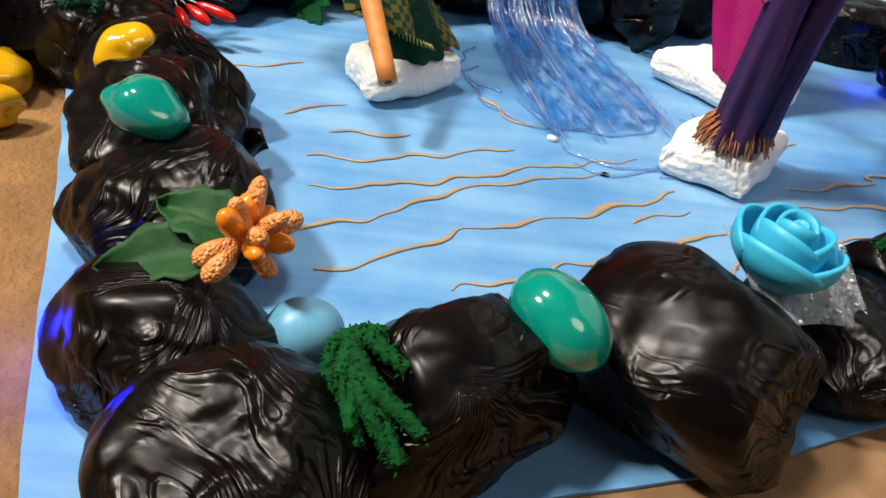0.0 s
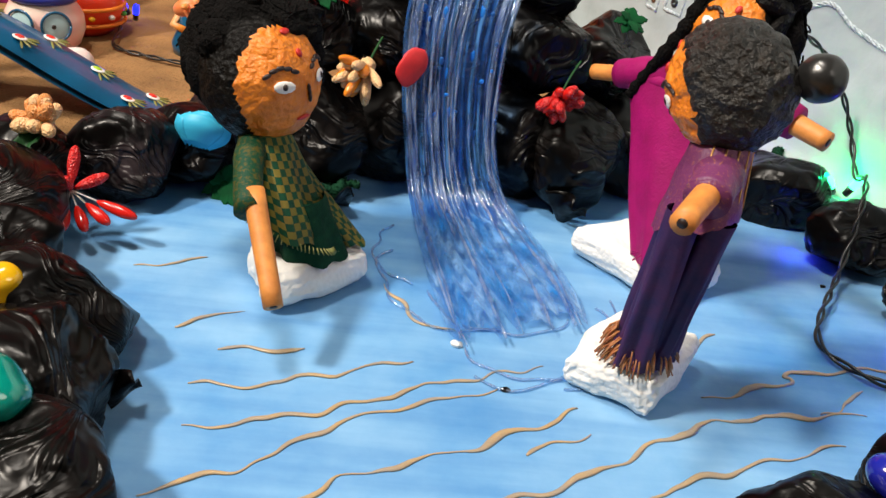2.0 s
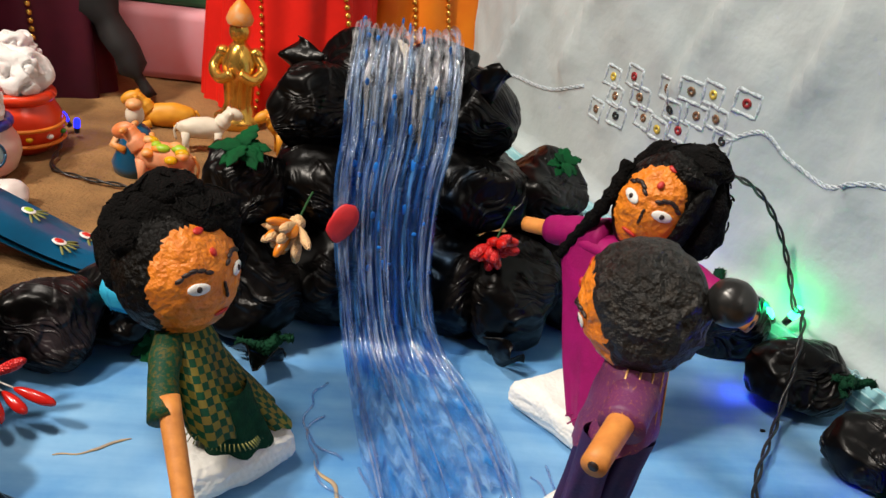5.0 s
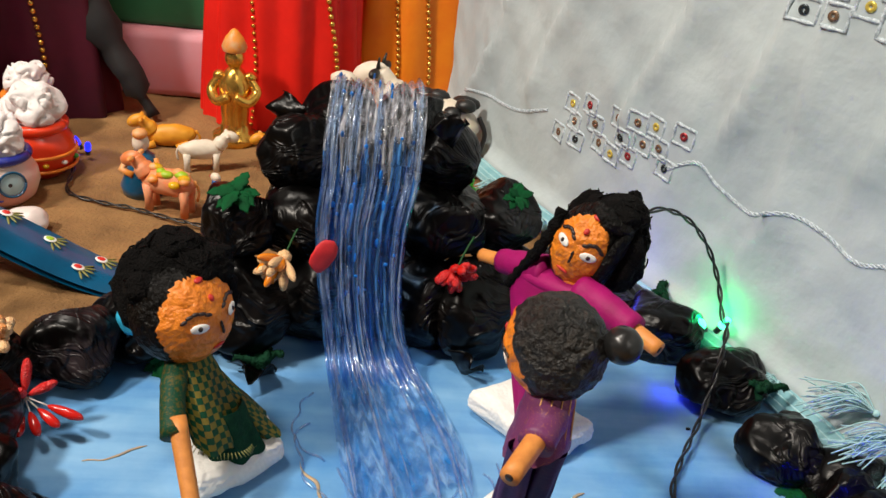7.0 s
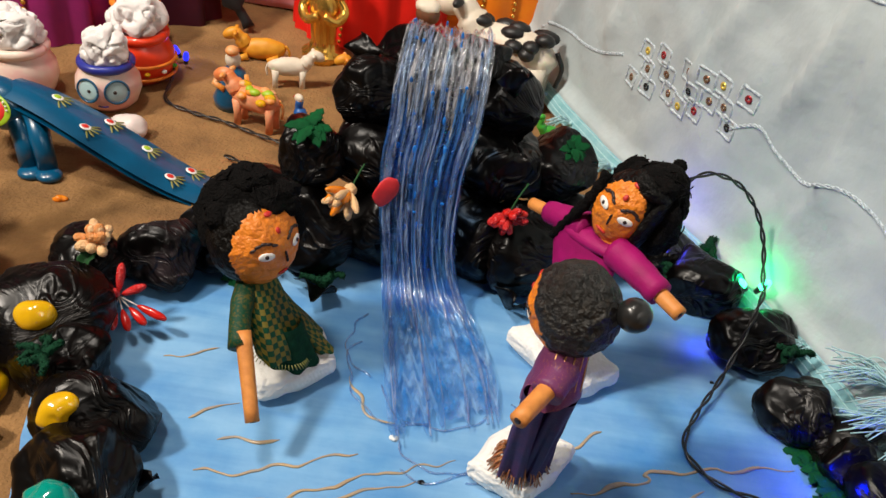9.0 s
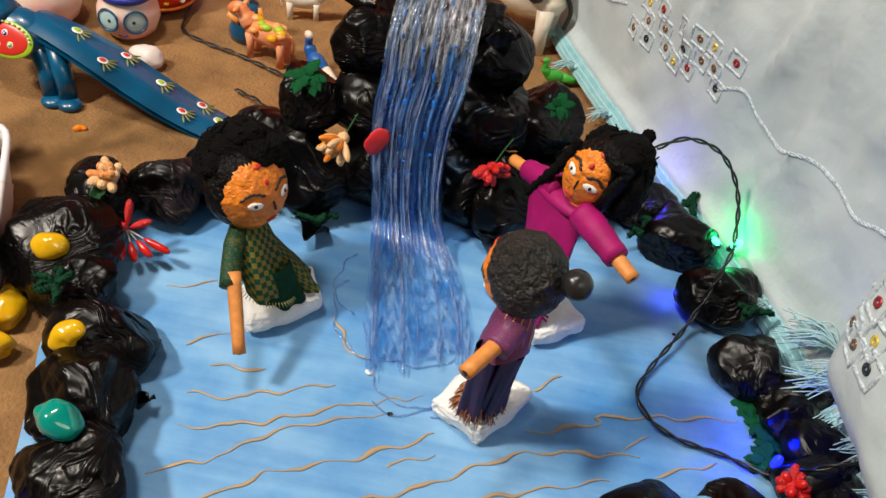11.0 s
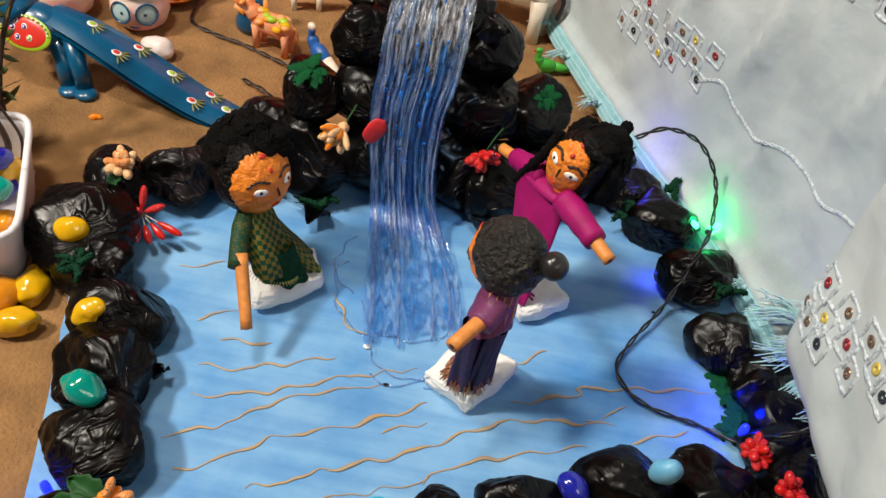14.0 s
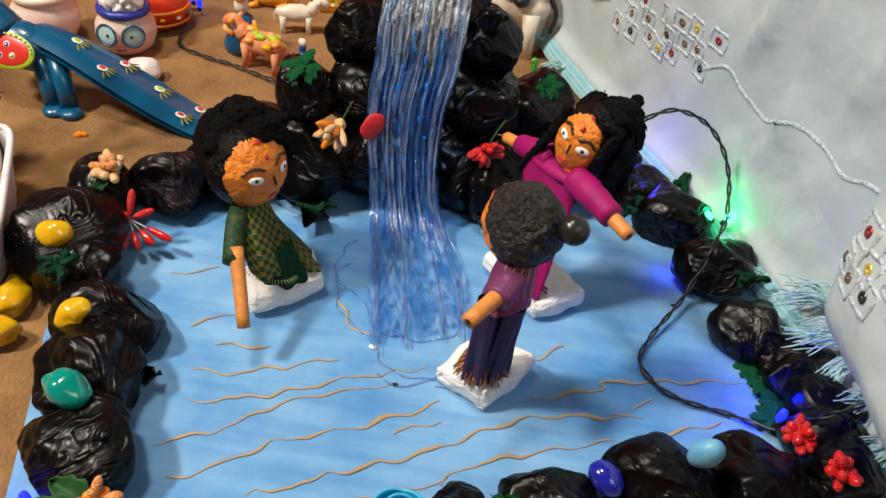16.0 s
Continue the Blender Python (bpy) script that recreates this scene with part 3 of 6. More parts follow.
for i, (x, y, r) in enumerate(RIM):
    rock(x, y, r * 0.6, r, 10 + i, (1.05, 1.0, 0.82 if r < 0.045 else 0.62))
rock(-0.129, 0.57, 0.022, 0.034, 60, (1.0, 0.95, 1.0), BAG_GREY, "crumpled greyish plastic bag ball standing as a rock")

MOUND = [(-0.06, 0.635, 0.034, 0.042), (-0.015, 0.63, 0.036, 0.04), (0.035, 0.65, 0.034, 0.042), (0.085, 0.67, 0.034, 0.045), (0.135, 0.655, 0.036, 0.043),
         (0.175, 0.645, 0.036, 0.04), (0.225, 0.685, 0.036, 0.044), (0.262, 0.705, 0.03, 0.036),
         (-0.02, 0.648, 0.104, 0.029), (0.03, 0.668, 0.095, 0.036), (0.085, 0.70, 0.095, 0.045), (0.14, 0.685, 0.098, 0.043), (0.195, 0.695, 0.092, 0.038),
         (0.026, 0.680, 0.150, 0.032), (0.085, 0.718, 0.145, 0.042), (0.136, 0.707, 0.148, 0.033), (0.055, 0.712, 0.176, 0.027), (0.112, 0.714, 0.178, 0.027)]
for i, (x, y, z, r) in enumerate(MOUND):
    rock(x, y, z, r * 1.06, 100 + i, (1.08, 1.0, 0.95), group="rocks of the waterfall mound", label="crumpled black plastic bag ball stacked in the mound")


def flap(x, y, z, size, turn, mat=BAG):
    bm = bmesh.new()
    grid(bm, 8, 8, lambda u, v: Vector(((u - 0.5) * size * (1 - 0.4 * v), 0.25 * size * math.sin(u * 6 + v * 3) * v, v * size * 0.8)))
    ob = part("plastic_flap", bm, mat)
    sol = ob.modifiers.new("thick", "SOLIDIFY")
    sol.thickness = 0.0006
    ob.matrix_world = pose(x, y, z, *turn)
    return tagged(ob, "loose twisted end of a black plastic bag", "bag end", "loose bag ends")


flap(0.138, 0.668, 0.180, 0.03, (20, 40, 30))
flap(0.022, 0.684, 0.176, 0.034, (-10, -60, -20))
flap(-0.072, 0.35, 0.012, 0.02, (0, 70, 20))
flap(0.0, 0.585, 0.004, 0.04, (60, 20, 10))
flap(0.165, 0.60, 0.01, 0.03, (40, 60, 0))

# ---- waterfall ----
PEB_FALL = material("bright_blue_paint", (0.02, 0.22, 0.75), 0.25)
fall = thing("waterfall", (0, 0, 0), "rippled clear plastic film waterfall with blue and milky glue streaks", "waterfall")
PROFILE = [(0.740, 0.196, 0.085, 0.034), (0.700, 0.212, 0.086, 0.037), (0.670, 0.207, 0.086, 0.038), (0.651, 0.185, 0.085, 0.039), (0.636, 0.152, 0.084, 0.038),
           (0.622, 0.12, 0.080, 0.036), (0.612, 0.08, 0.081, 0.034), (0.602, 0.045, 0.086, 0.033), (0.585, 0.018, 0.094, 0.035), (0.545, 0.006, 0.108, 0.040), (0.49, 0.0035, 0.122, 0.043), (0.43, 0.003, 0.134, 0.040)]
SPINE = spline([(c, y, z) for y, z, c, w in PROFILE], 8)
WIDTHS = spline([(w, 0, 0) for y, z, c, w in PROFILE], 8)


def fall_place(u, v, lift=0.0):
    s = v * (len(SPINE) - 1)
    i = min(int(s), len(SPINE) - 2)
    p = SPINE[i].lerp(SPINE[i + 1], s - i)
    w = WIDTHS[i].lerp(WIDTHS[i + 1], s - i).x
    d = (SPINE[i + 1] - SPINE[i]).normalized()
    out = Vector((1, 0, 0)).cross(d).normalized()
    across = Vector((1, 0.12 * smooth_step(0.6, 1.0, v) * 4, 0))
    ripple = 0.0016 * math.sin(u * 74 + 1.2 * math.sin(v * 9)) + 0.003 * noise.noise(Vector((u * 6, v * 9, 0))) + 0.0016 * noise.noise(Vector((u * 30, v * 26, 4)))
    flat = 1 - 0.75 * smooth_step(0.72, 0.86, v)
    return p + across * ((u - 0.5) * 2 * w) - out * (ripple * flat + lift) + Vector((0, 0, 0.0022 * smooth_step(0.62, 0.86, v)))


def edge_cut(u, v):
    return fall_place(u, v * (0.965 + 0.035 * noise.noise(Vector((u * 14, 0, 5)))))


bm = bmesh.new()
grid(bm, 110, 34, lambda u, v: edge_cut(u, v * 0.34), mi=0, uv=True)
grid(bm, 110, 40, lambda u, v: edge_cut(u, 0.34 + v * 0.38), mi=1, uv=True)
grid(bm, 110, 26, lambda u, v: edge_cut(u, 0.72 + v * 0.28), mi=2, uv=True)
bmesh.ops.remove_doubles(bm, verts=bm.verts, dist=1e-6)
for f in bm.faces:
    c = f.calc_center_median()
    w = c.z + 0.035 * noise.noise(Vector((c.x * 160, c.z * 14, 1))) + 0.02 * noise.noise(Vector((c.x * 420, c.z * 40, 7)))
    f.material_index = 2 if c.z < 0.012 and c.y < 0.585 else 0 if w > 0.165 else 1
film = part("film", bm, [FALL_TOP, FALL, FALL_FOOT], fall)
rng = random.Random(4)
for k in range(40):
    u0, v0 = rng.uniform(0.02, 0.98), rng.uniform(0.03, 0.22) if k % 3 else rng.uniform(0.3, 0.6)
    v1 = min(0.985, v0 + rng.uniform(0.25, 0.75))
    sway, n = rng.uniform(-0.03, 0.03), 40
    pts = [fall_place(min(0.99, max(0.01, u0 + sway * math.sin(3 * q) + 0.015 * noise.noise(Vector((q * 6, k, 0))))), v0 + (v1 - v0) * q, 0.0012) for q in (i / n for i in range(n + 1))]
    w = rng.uniform(0.0007, 0.0019)
    bm = bmesh.new()
    tube(bm, pts, [w * (0.55 + 0.8 * noise.noise(Vector((i * 0.3, k * 5.1, 1)))) * min(1, 0.3 + i / 5) for i in range(n + 1)], 7)
    part("glue_streak", bm, STREAK, fall, "milky hot glue streak")
for k in range(36):
    u, v = rng.uniform(0.05, 0.98), rng.uniform(0.08, 0.62)
    bm = bmesh.new()
    p = fall_place(u, v, 0.0008)
    blob(bm, p, (rng.uniform(0.0008, 0.0018), 0.0006, rng.uniform(0.001, 0.0045)), level=2, rough=0.3, freq=900, seed=k)
    part("paint_dab", bm, TOY_BLUE if k % 3 == 0 else PEB_FALL, fall, "blue paint dab")
# clear glue splashed in arcs round the foot
for k, (cx, cy, ra, a0, a1) in enumerate([(0.10, 0.50, 0.055, 150, 290), (0.125, 0.47, 0.07, 250, 380), (0.12, 0.49, 0.045, 190, 330), (0.14, 0.45, 0.05, 280, 400), (0.09, 0.53, 0.05, 140, 240), (0.13, 0.44, 0.035, 200, 350)]):
    pts = []
    for i in range(25):
        a = radians(a0 + (a1 - a0) * i / 24)
        q = ra * (1 + 0.15 * noise.noise(Vector((i * 0.2, k, 0))))
        pts.append(Vector((cx + q * math.cos(a), cy + q * math.sin(a), 0.0012)))
    bm = bmesh.new()
    tube(bm, pts, 0.0008, 6)
    part("glue_ripple", bm, STREAK, fall, "clear glue ripple on the pond")


# ---- foam blocks and dolls ----
def foam(name, corners, height, seed, label):
    """A broken-edged block of white foam on the given footprint."""
    bm = bmesh.new()
    cx, cy = sum(p[0] for p in corners) / 4, sum(p[1] for p in corners) / 4
    lo = [bm.verts.new((x - cx, y - cy, 0.0008)) for x, y in corners]
    hi = [bm.verts.new(((x - cx) * 0.94, (y - cy) * 0.94, height)) for x, y in corners]
    bm.faces.new(lo[::-1])
    bm.faces.new(hi)
    for i in range(4):
        bm.faces.new((lo[i], lo[(i + 1) % 4], hi[(i + 1) % 4], hi[i]))
    bmesh.ops.bevel(bm, geom=list(bm.edges), offset=height * 0.36, segments=3, affect="EDGES", profile=0.5)
    bmesh.ops.triangulate(bm, faces=list(bm.faces))
    bmesh.ops.subdivide_edges(bm, edges=list(bm.edges), cuts=5, use_grid_fill=True)
    for v in bm.verts:
        p = v.co + Vector((seed, seed, 0))
        v.co += 0.0042 * Vector((noise.noise(p * 46), noise.noise(p * 46 + Vector((7, 0, 0))), 0.6 * noise.noise(p * 46 + Vector((0, 7, 0)))))
        v.co += 0.0012 * Vector((noise.noise(p * 260), noise.noise(p * 260 + Vector((7, 0, 0))), noise.noise(p * 260 + Vector((0, 7, 0)))))
        v.co.z = max(0.0008, v.co.z)
    ob = part(name, bm, FOAM)
    ob.location = (cx, cy, 0)
    return tagged(ob, label, "foam block", "foam doll bases")


foam("foam_block", [(-0.014, 0.436), (0.040, 0.481), (0.021, 0.524), (-0.034, 0.478)], 0.026, 1.0, "chipped white polystyrene block under the green-dressed doll")
foam("foam_block", [(0.143, 0.405), (0.189, 0.379), (0.229, 0.433), (0.184, 0.460)], 0.024, 2.0, "chipped white polystyrene block under the purple-dressed doll")
foam("foam_block", [(0.168, 0.553), (0.222, 0.489), (0.270, 0.520), (0.222, 0.580)], 0.024, 3.0, "chipped white polystyrene block under the magenta-dressed doll")


def head(bm, centre, radii, facing, upward, spread, face_mi, hair_mi, ink_mi, white_mi, red_mi, seed, features=True):
    """A clay ball with a painted face side, given by where it faces."""
    y = -Vector(facing).normalized()
    x = y.cross(Vector(upward)).normalized()
    z = x.cross(y)
    rot = Matrix((x, y, z)).transposed()
    c, r = Vector(centre), Vector(radii)
    made = bmesh.ops.create_icosphere(bm, subdivisions=5, radius=1.0)["verts"]
    src = {}
    for v in made:
        d = v.co.copy()
        src[v] = d
        k = 1 + 0.035 * noise.noise(d * 3 + Vector((seed, 0, 0))) + 0.02 * noise.noise(d * 9 + Vector((0, seed, 0)))
        v.co = c + rot @ Vector((d.x * r.x * k, d.y * r.y * k, d.z * r.z * k))
    for f in {f for v in made for f in v.link_faces}:
        d = sum((src[v] for v in f.verts), Vector()) / len(f.verts)
        edge = spread + 0.10 * noise.noise(d * 5 + Vector((seed, 2, 0))) - 0.10 * max(0, d.z) ** 2
        f.material_index = face_mi if math.acos(max(-1, min(1, -d.y))) < edge and d.z < 0.84 else hair_mi

    def spot(ax, az, sx, sz, mi, tilt=0.0, lift=1.0):
        d = Vector((math.sin(radians(ax)) * math.cos(radians(az)), -math.cos(radians(ax)) * math.cos(radians(az)), math.sin(radians(az))))
        p = Vector((d.x * r.x, d.y * r.y, d.z * r.z)) * lift
        n = d.normalized()
        t = Vector((0, 0, 1)).cross(n).normalized()
        b = n.cross(t)
        ct, stt = math.cos(radians(tilt)), math.sin(radians(tilt))
        t, b = ct * t + stt * b, ct * b - stt * t
        m = rot @ Matrix((t, b, n)).transposed()
        blob(bm, c + rot @ p, (sx, sz, 0.0011), m.to_quaternion(), 2, mi=mi)

    if features:
        for s in (-1, 1):
            spot(s * 25, 3, 0.0062, 0.0034, white_mi, s * 8, 1.01)
            spot(s * 25, 3, 0.0016, 0.0018, ink_mi, 0, 1.035)
            for q in range(5):
                spot(s * (12 + 7 * q), 14 + 5 * math.sin(q * 0.8), 0.0027, 0.0013, ink_mi, s * (20 - 10 * q), 1.015)
        for q in range(3):
            spot(1 + q, -2 - 5 * q, 0.0009, 0.0022, ink_mi, 0, 1.02)
        spot(0, 28, 0.0019, 0.0026, red_mi, 0, 1.02)
        spot(0, 50, 0.0034, 0.0022, red_mi, 0, 1.01)
        spot(-2, -30, 0.005, 0.0014, red_mi, 0, 1.015)
    return rot, c, r


def skirt(bm, top, low, rt, rl, mi, folds=6, depth=0.12, n=18, sides=56, seed=0.0, uv=True, bulge=0.0, slant=(0.0, 0.0), yaw=0.0):
    """Cloth hanging from a top ring to a wider hem; the radii are (across x, across y)."""
    a, b = Vector(top), Vector(low)
    cy, sy = math.cos(radians(yaw)), math.sin(radians(yaw))

    def f(u, v):
        ang = 2 * math.pi * u
        p = a.lerp(b, v)
        k = 1 + depth * v * math.sin(folds * ang + seed + 1.2 * noise.noise(Vector((math.cos(ang) * 2, math.sin(ang) * 2, seed)))) + 0.06 * noise.noise(Vector((ang, v * 4, seed)))
        e = v ** 0.8
        rx, ry = rt[0] + (rl[0] - rt[0]) * e + bulge * math.sin(math.pi * v), rt[1] + (rl[1] - rt[1]) * e + bulge * math.sin(math.pi * v)
        along, over = rx * k * math.cos(ang), ry * k * math.sin(ang)
        return p + Vector((along * cy - over * sy, along * sy + over * cy, 0.003 * v * noise.noise(Vector((ang * 3, 0, seed))) + slant[0] * v * math.cos(ang - radians(slant[1]))))

    grid(bm, sides, n, f, mi, wrap=True, uv=uv)


def stick(bm, a, b, r0, r1, mi, dark):
    a, b = Vector(a), Vector(b)
    tube(bm, [a.lerp(b, k / 6) for k in range(7)], [r0 + (r1 - r0) * k / 6 for k in range(7)], 14, mi)
    d = (b - a).normalized()
    tube(bm, [b - d * 0.001, b + d * 0.0004], [r1 * 0.45, r1 * 0.42], 10, dark)


DOLL = [SKIN, HAIR_PAINT, INK, EYE_WHITE, RED_PAINT, WOOL, STICK]

def wisps(bm, lumps, count, mi, seed):
    """Loose wool ends lying over the given (centre, radii) lumps."""
    rg = random.Random(seed)
    for k in range(count):
        c, r = lumps[k % len(lumps)]
        d = Vector((rg.gauss(0, 1), rg.gauss(0, 1), rg.gauss(0.3, 1))).normalized()
        t = d.cross(Vector((rg.gauss(0, 1), rg.gauss(0, 1), rg.gauss(0, 1)))).normalized()
        pts = []
        for q in range(6):
            e = (d + t * 0.16 * q).normalized()
            lift = 1.0 + 0.03 * math.sin(q * 1.3 + k) + 0.012 * q * (k % 3)
            pts.append(Vector(c) + Vector((e.x * r[0], e.y * r[1], e.z * r[2])) * lift)
        tube(bm, pts, 0.0006, 4, mi)


def wool_lumps(bm, lumps, mi, seed):
    for k, (c, r) in enumerate(lumps):
        blob(bm, c, r, None, 4, 0.2, 90, mi, seed + k)
    wisps(bm, lumps, 26 * len(lumps), mi, int(seed))


# doll in a green and gold checked wrap
GREEN_WEAVE = material("green_gold_weave", (0.0, 0.045, 0.02), 0.6, (0.08, 0.065, 0.009), 420, (0.48, 0.6), specular=0.25, bump=0.4, bump_scale=900)
bm = bmesh.new()
C = Vector((-0.031, 0.498, 0.1165))
head(bm, C, (0.0325, 0.0335, 0.035), (0.84, -0.54, 0.16), (-0.12, 0.02, 1), 1.2, 0, 1, 2, 3, 4, 1.3)
wool_lumps(bm, [(C + Vector((-0.014, 0.014, 0.008)), (0.030, 0.029, 0.034)), (C + Vector((-0.003, 0.015, 0.030)), (0.031, 0.024, 0.013)), (C + Vector((-0.006, 0.014, 0.041)), (0.016, 0.014, 0.009)),
                (C + Vector((0.016, 0.016, 0.024)), (0.015, 0.015, 0.011)), (C + Vector((-0.028, 0.010, 0.002)), (0.013, 0.015, 0.024)), (C + Vector((0.014, 0.024, 0.0)), (0.018, 0.016, 0.026)), (C + Vector((-0.020, 0.013, -0.013)), (0.012, 0.014, 0.014)), (C + Vector((-0.020, -0.008, 0.020)), (0.012, 0.012, 0.012))], 5, 2.0)
tube(bm, spline([(-0.030, 0.478, 0.086), (-0.029, 0.459, 0.080), (-0.0235, 0.433, 0.068)], 5), [0.0085] * 5 + [0.0078] * 6, 18, 10)
skirt(bm, (-0.027, 0.489, 0.095), (-0.008, 0.470, 0.040), (0.0125, 0.011), (0.023, 0.027), 7, 4, 0.20, seed=0.7, bulge=0.001, slant=(0.012, -130))
skirt(bm, (-0.018, 0.487, 0.080), (0.017, 0.489, 0.032), (0.010, 0.008), (0.016, 0.012), 7, 3, 0.25, seed=2.9, slant=(0.004, 160))
for k in range(60):
    a = 2 * math.pi * k / 60
    p = Vector((-0.005 + 0.023 * math.cos(a), 0.470 + 0.027 * math.sin(a), 0.040 + 0.012 * math.cos(a + radians(130))))
    tube(bm, [p, p + Vector((0.003 * math.cos(a) + 0.001 * math.sin(k * 7), 0.003 * math.sin(a), -0.003))], 0.0004, 4, 9)
skirt(bm, (-0.004, 0.477, 0.06), (0.004, 0.478, 0.024), (0.014, 0.014), (0.021, 0.020), 8, 7, 0.1, seed=3.0)
stick(bm, (-0.023, 0.442, 0.076), (-0.004, 0.396, 0.037), 0.0058, 0.005, 6, 2)
tagged(part("doll", bm, [SKIN, HAIR_BLACK] + DOLL[2:] + [CHECK, MOSS_DARK, OLIVE, GREEN_WEAVE]), "clay-headed doll in green and gold checked wrap, black wool hair", "doll")

# doll in a magenta dress with arms held out
bm = bmesh.new()
C = Vector((0.238, 0.547, 0.1615))
rot, c, r = head(bm, C, (0.0245, 0.0265, 0.034), (-0.56, -0.74, 0.14), (0.42, 0.05, 1), 0.92, 0, 1, 2, 3, 4, 5.1)
for dx, dy, dz, sx, sy, sz in ((0.84, -0.22, 0.0, 0.26, 0.46, 0.92), (0.25, -0.22, 0.80, 0.70, 0.5, 0.25)):
    blob(bm, c + rot @ Vector((dx * r.x, dy * r.y, dz * r.z)), (sx * r.x, sy * r.y, sz * r.z), rot.to_quaternion(), 4, 0.08, 120, 1, dx)
place = lambda dx, dy, dz: c + rot @ Vector((dx * r.x, dy * r.y, dz * r.z))
wool_lumps(bm, [(place(0.3, 0.5, 0.30), (0.026, 0.024, 0.028)), (place(0.15, 0.2, 0.85), (0.022, 0.021, 0.011)), (place(0.9, 0.4, 0.1), (0.016, 0.019, 0.029)), (place(-0.5, 0.5, 0.25), (0.015, 0.017, 0.022)),
                ((0.271, 0.571, 0.187), (0.0055, 0.0055, 0.006))], 5, 8.0)
tube(bm, spline([(0.218, 0.556, 0.182), (0.210, 0.550, 0.164), (0.203, 0.553, 0.146), (0.196, 0.560, 0.128), (0.191, 0.566, 0.112)], 8),
     [0.0044 + 0.0008 * math.sin(i * 1.6) for i in range(20)] + [0.0034 + 0.0007 * math.sin(i * 1.6) for i in range(13)], 10, 5)
tube(bm, [(0.234, 0.540, 0.146), (0.230, 0.537, 0.132), (0.228, 0.536, 0.122)], [0.010, 0.0095, 0.0095], 16, 0)
skirt(bm, (0.214, 0.552, 0.127), (0.2155, 0.511, 0.022), (0.040, 0.0115), (0.0135, 0.0085), 7, 5, 0.14, 26, seed=2.2, bulge=0.001, yaw=-54, slant=(0.0, 0.0))
dome = bmesh.ops.create_icosphere(bm, subdivisions=4, radius=1.0)["verts"]
for v in dome:
    along, over, up = v.co.x * 0.027, v.co.y * 0.0125, v.co.z * 0.006
    v.co = Vector((0.2165 + 1.38 * along * 0.588 + over * 0.809, 0.5485 - 1.38 * along * 0.809 + over * 0.588, 0.128 + 1.3 * up + 0.006 * v.co.x))
for f in {f for v in dome for f in v.link_faces}:
    f.material_index = 7
for line, radius in (([(0.216, 0.553, 0.132), (0.203, 0.568, 0.127), (0.188, 0.588, 0.1185)], (0.0128, 0.0112, 0.0092)), ([(0.234, 0.524, 0.135), (0.246, 0.505, 0.136), (0.262, 0.484, 0.1335)], (0.0128, 0.0118, 0.0098))):
    pts = spline(line, 5)
    tube(bm, pts, [radius[0] + (radius[2] - radius[0]) * k / 10 + 0.0004 * math.sin(k * 2.2) for k in range(len(pts))], 18, 7)
rgm = random.Random(31)
for k in range(26):
    a = rgm.uniform(0, 6.28)
    p = Vector((0.2165 + 0.009 * math.cos(a), 0.510 + 0.009 * math.sin(a), 0.029))
    tube(bm, [p, p + Vector((0.006 * math.cos(a), 0.006 * math.sin(a), -0.004))], 0.0005, 4, 7)
stick(bm, (0.190, 0.586, 0.119), (0.1745, 0.6055, 0.1125), 0.0056, 0.0052, 6, 2)
stick(bm, (0.259, 0.488, 0.1335), (0.275, 0.469, 0.130), 0.0062, 0.0056, 6, 2)
tagged(part("doll", bm, [SKIN, HAIR_BLACK] + DOLL[2:] + [MAGENTA]), "clay-headed doll in magenta dress with outstretched arms", "doll")

# doll seen from behind, purple dress, hair bun
GOLD_THREAD = material("gold_stitching", (0.6, 0.3, 0.1), 0.35, (0.75, 0.42, 0.16), 500, metal=0.4)
bm = bmesh.new()
head(bm, (0.191, 0.411, 0.170), (0.028, 0.0285, 0.030), (-0.78, 0.42, -0.46), (0, 0, 1), 1.12, 0, 1, 2, 3, 4, 9.7)
made = bm.verts[:]
for v in made:
    q = v.co * 150
    v.co += 0.0016 * Vector((noise.noise(q), noise.noise(q + Vector((5, 0, 0))), noise.noise(q + Vector((0, 5, 0)))))
blob(bm, (0.2225, 0.398, 0.182), (0.0106, 0.0106, 0.0106), None, 4, 0.03, 200, 8, 1.0)
skirt(bm, (0.192, 0.404, 0.148), (0.187, 0.395, 0.108), (0.013, 0.013), (0.0185, 0.0195), 7, 3, 0.05, 14, seed=1.0, slant=(0.009, -60))
for k in range(5):
    a = radians(-125 + 24 * k)
    pts = [Vector((0.192 - 0.005 * q + (0.0135 + 0.0055 * q) * math.cos(a), 0.404 - 0.009 * q + (0.0135 + 0.0065 * q) * math.sin(a), 0.148 - 0.036 * q)) for q in (0, 0.2, 0.4, 0.6, 0.72)]
    tube(bm, pts, 0.0005, 5, 11)
skirt(bm, (0.190, 0.402, 0.128), (0.187, 0.409, 0.024), (0.0145, 0.013), (0.0135, 0.0115), 9, 6, 0.32, 26, seed=4.0)
skirt(bm, (0.177, 0.384, 0.120), (0.177, 0.396, 0.026), (0.0085, 0.0075), (0.0085, 0.007), 9, 4, 0.35, 26, seed=6.0)
skirt(bm, (0.196, 0.390, 0.114), (0.189, 0.398, 0.026), (0.008, 0.0075), (0.0075, 0.007), 9, 5, 0.35, 24, seed=8.0)
tube(bm, spline([(0.192, 0.398, 0.136), (0.187, 0.387, 0.133), (0.181, 0.376, 0.130)], 5), [0.0115] * 5 + [0.0105] * 6, 18, 7)
stick(bm, (0.187, 0.386, 0.133), (0.164, 0.3515, 0.129), 0.0062, 0.0056, 6, 2)
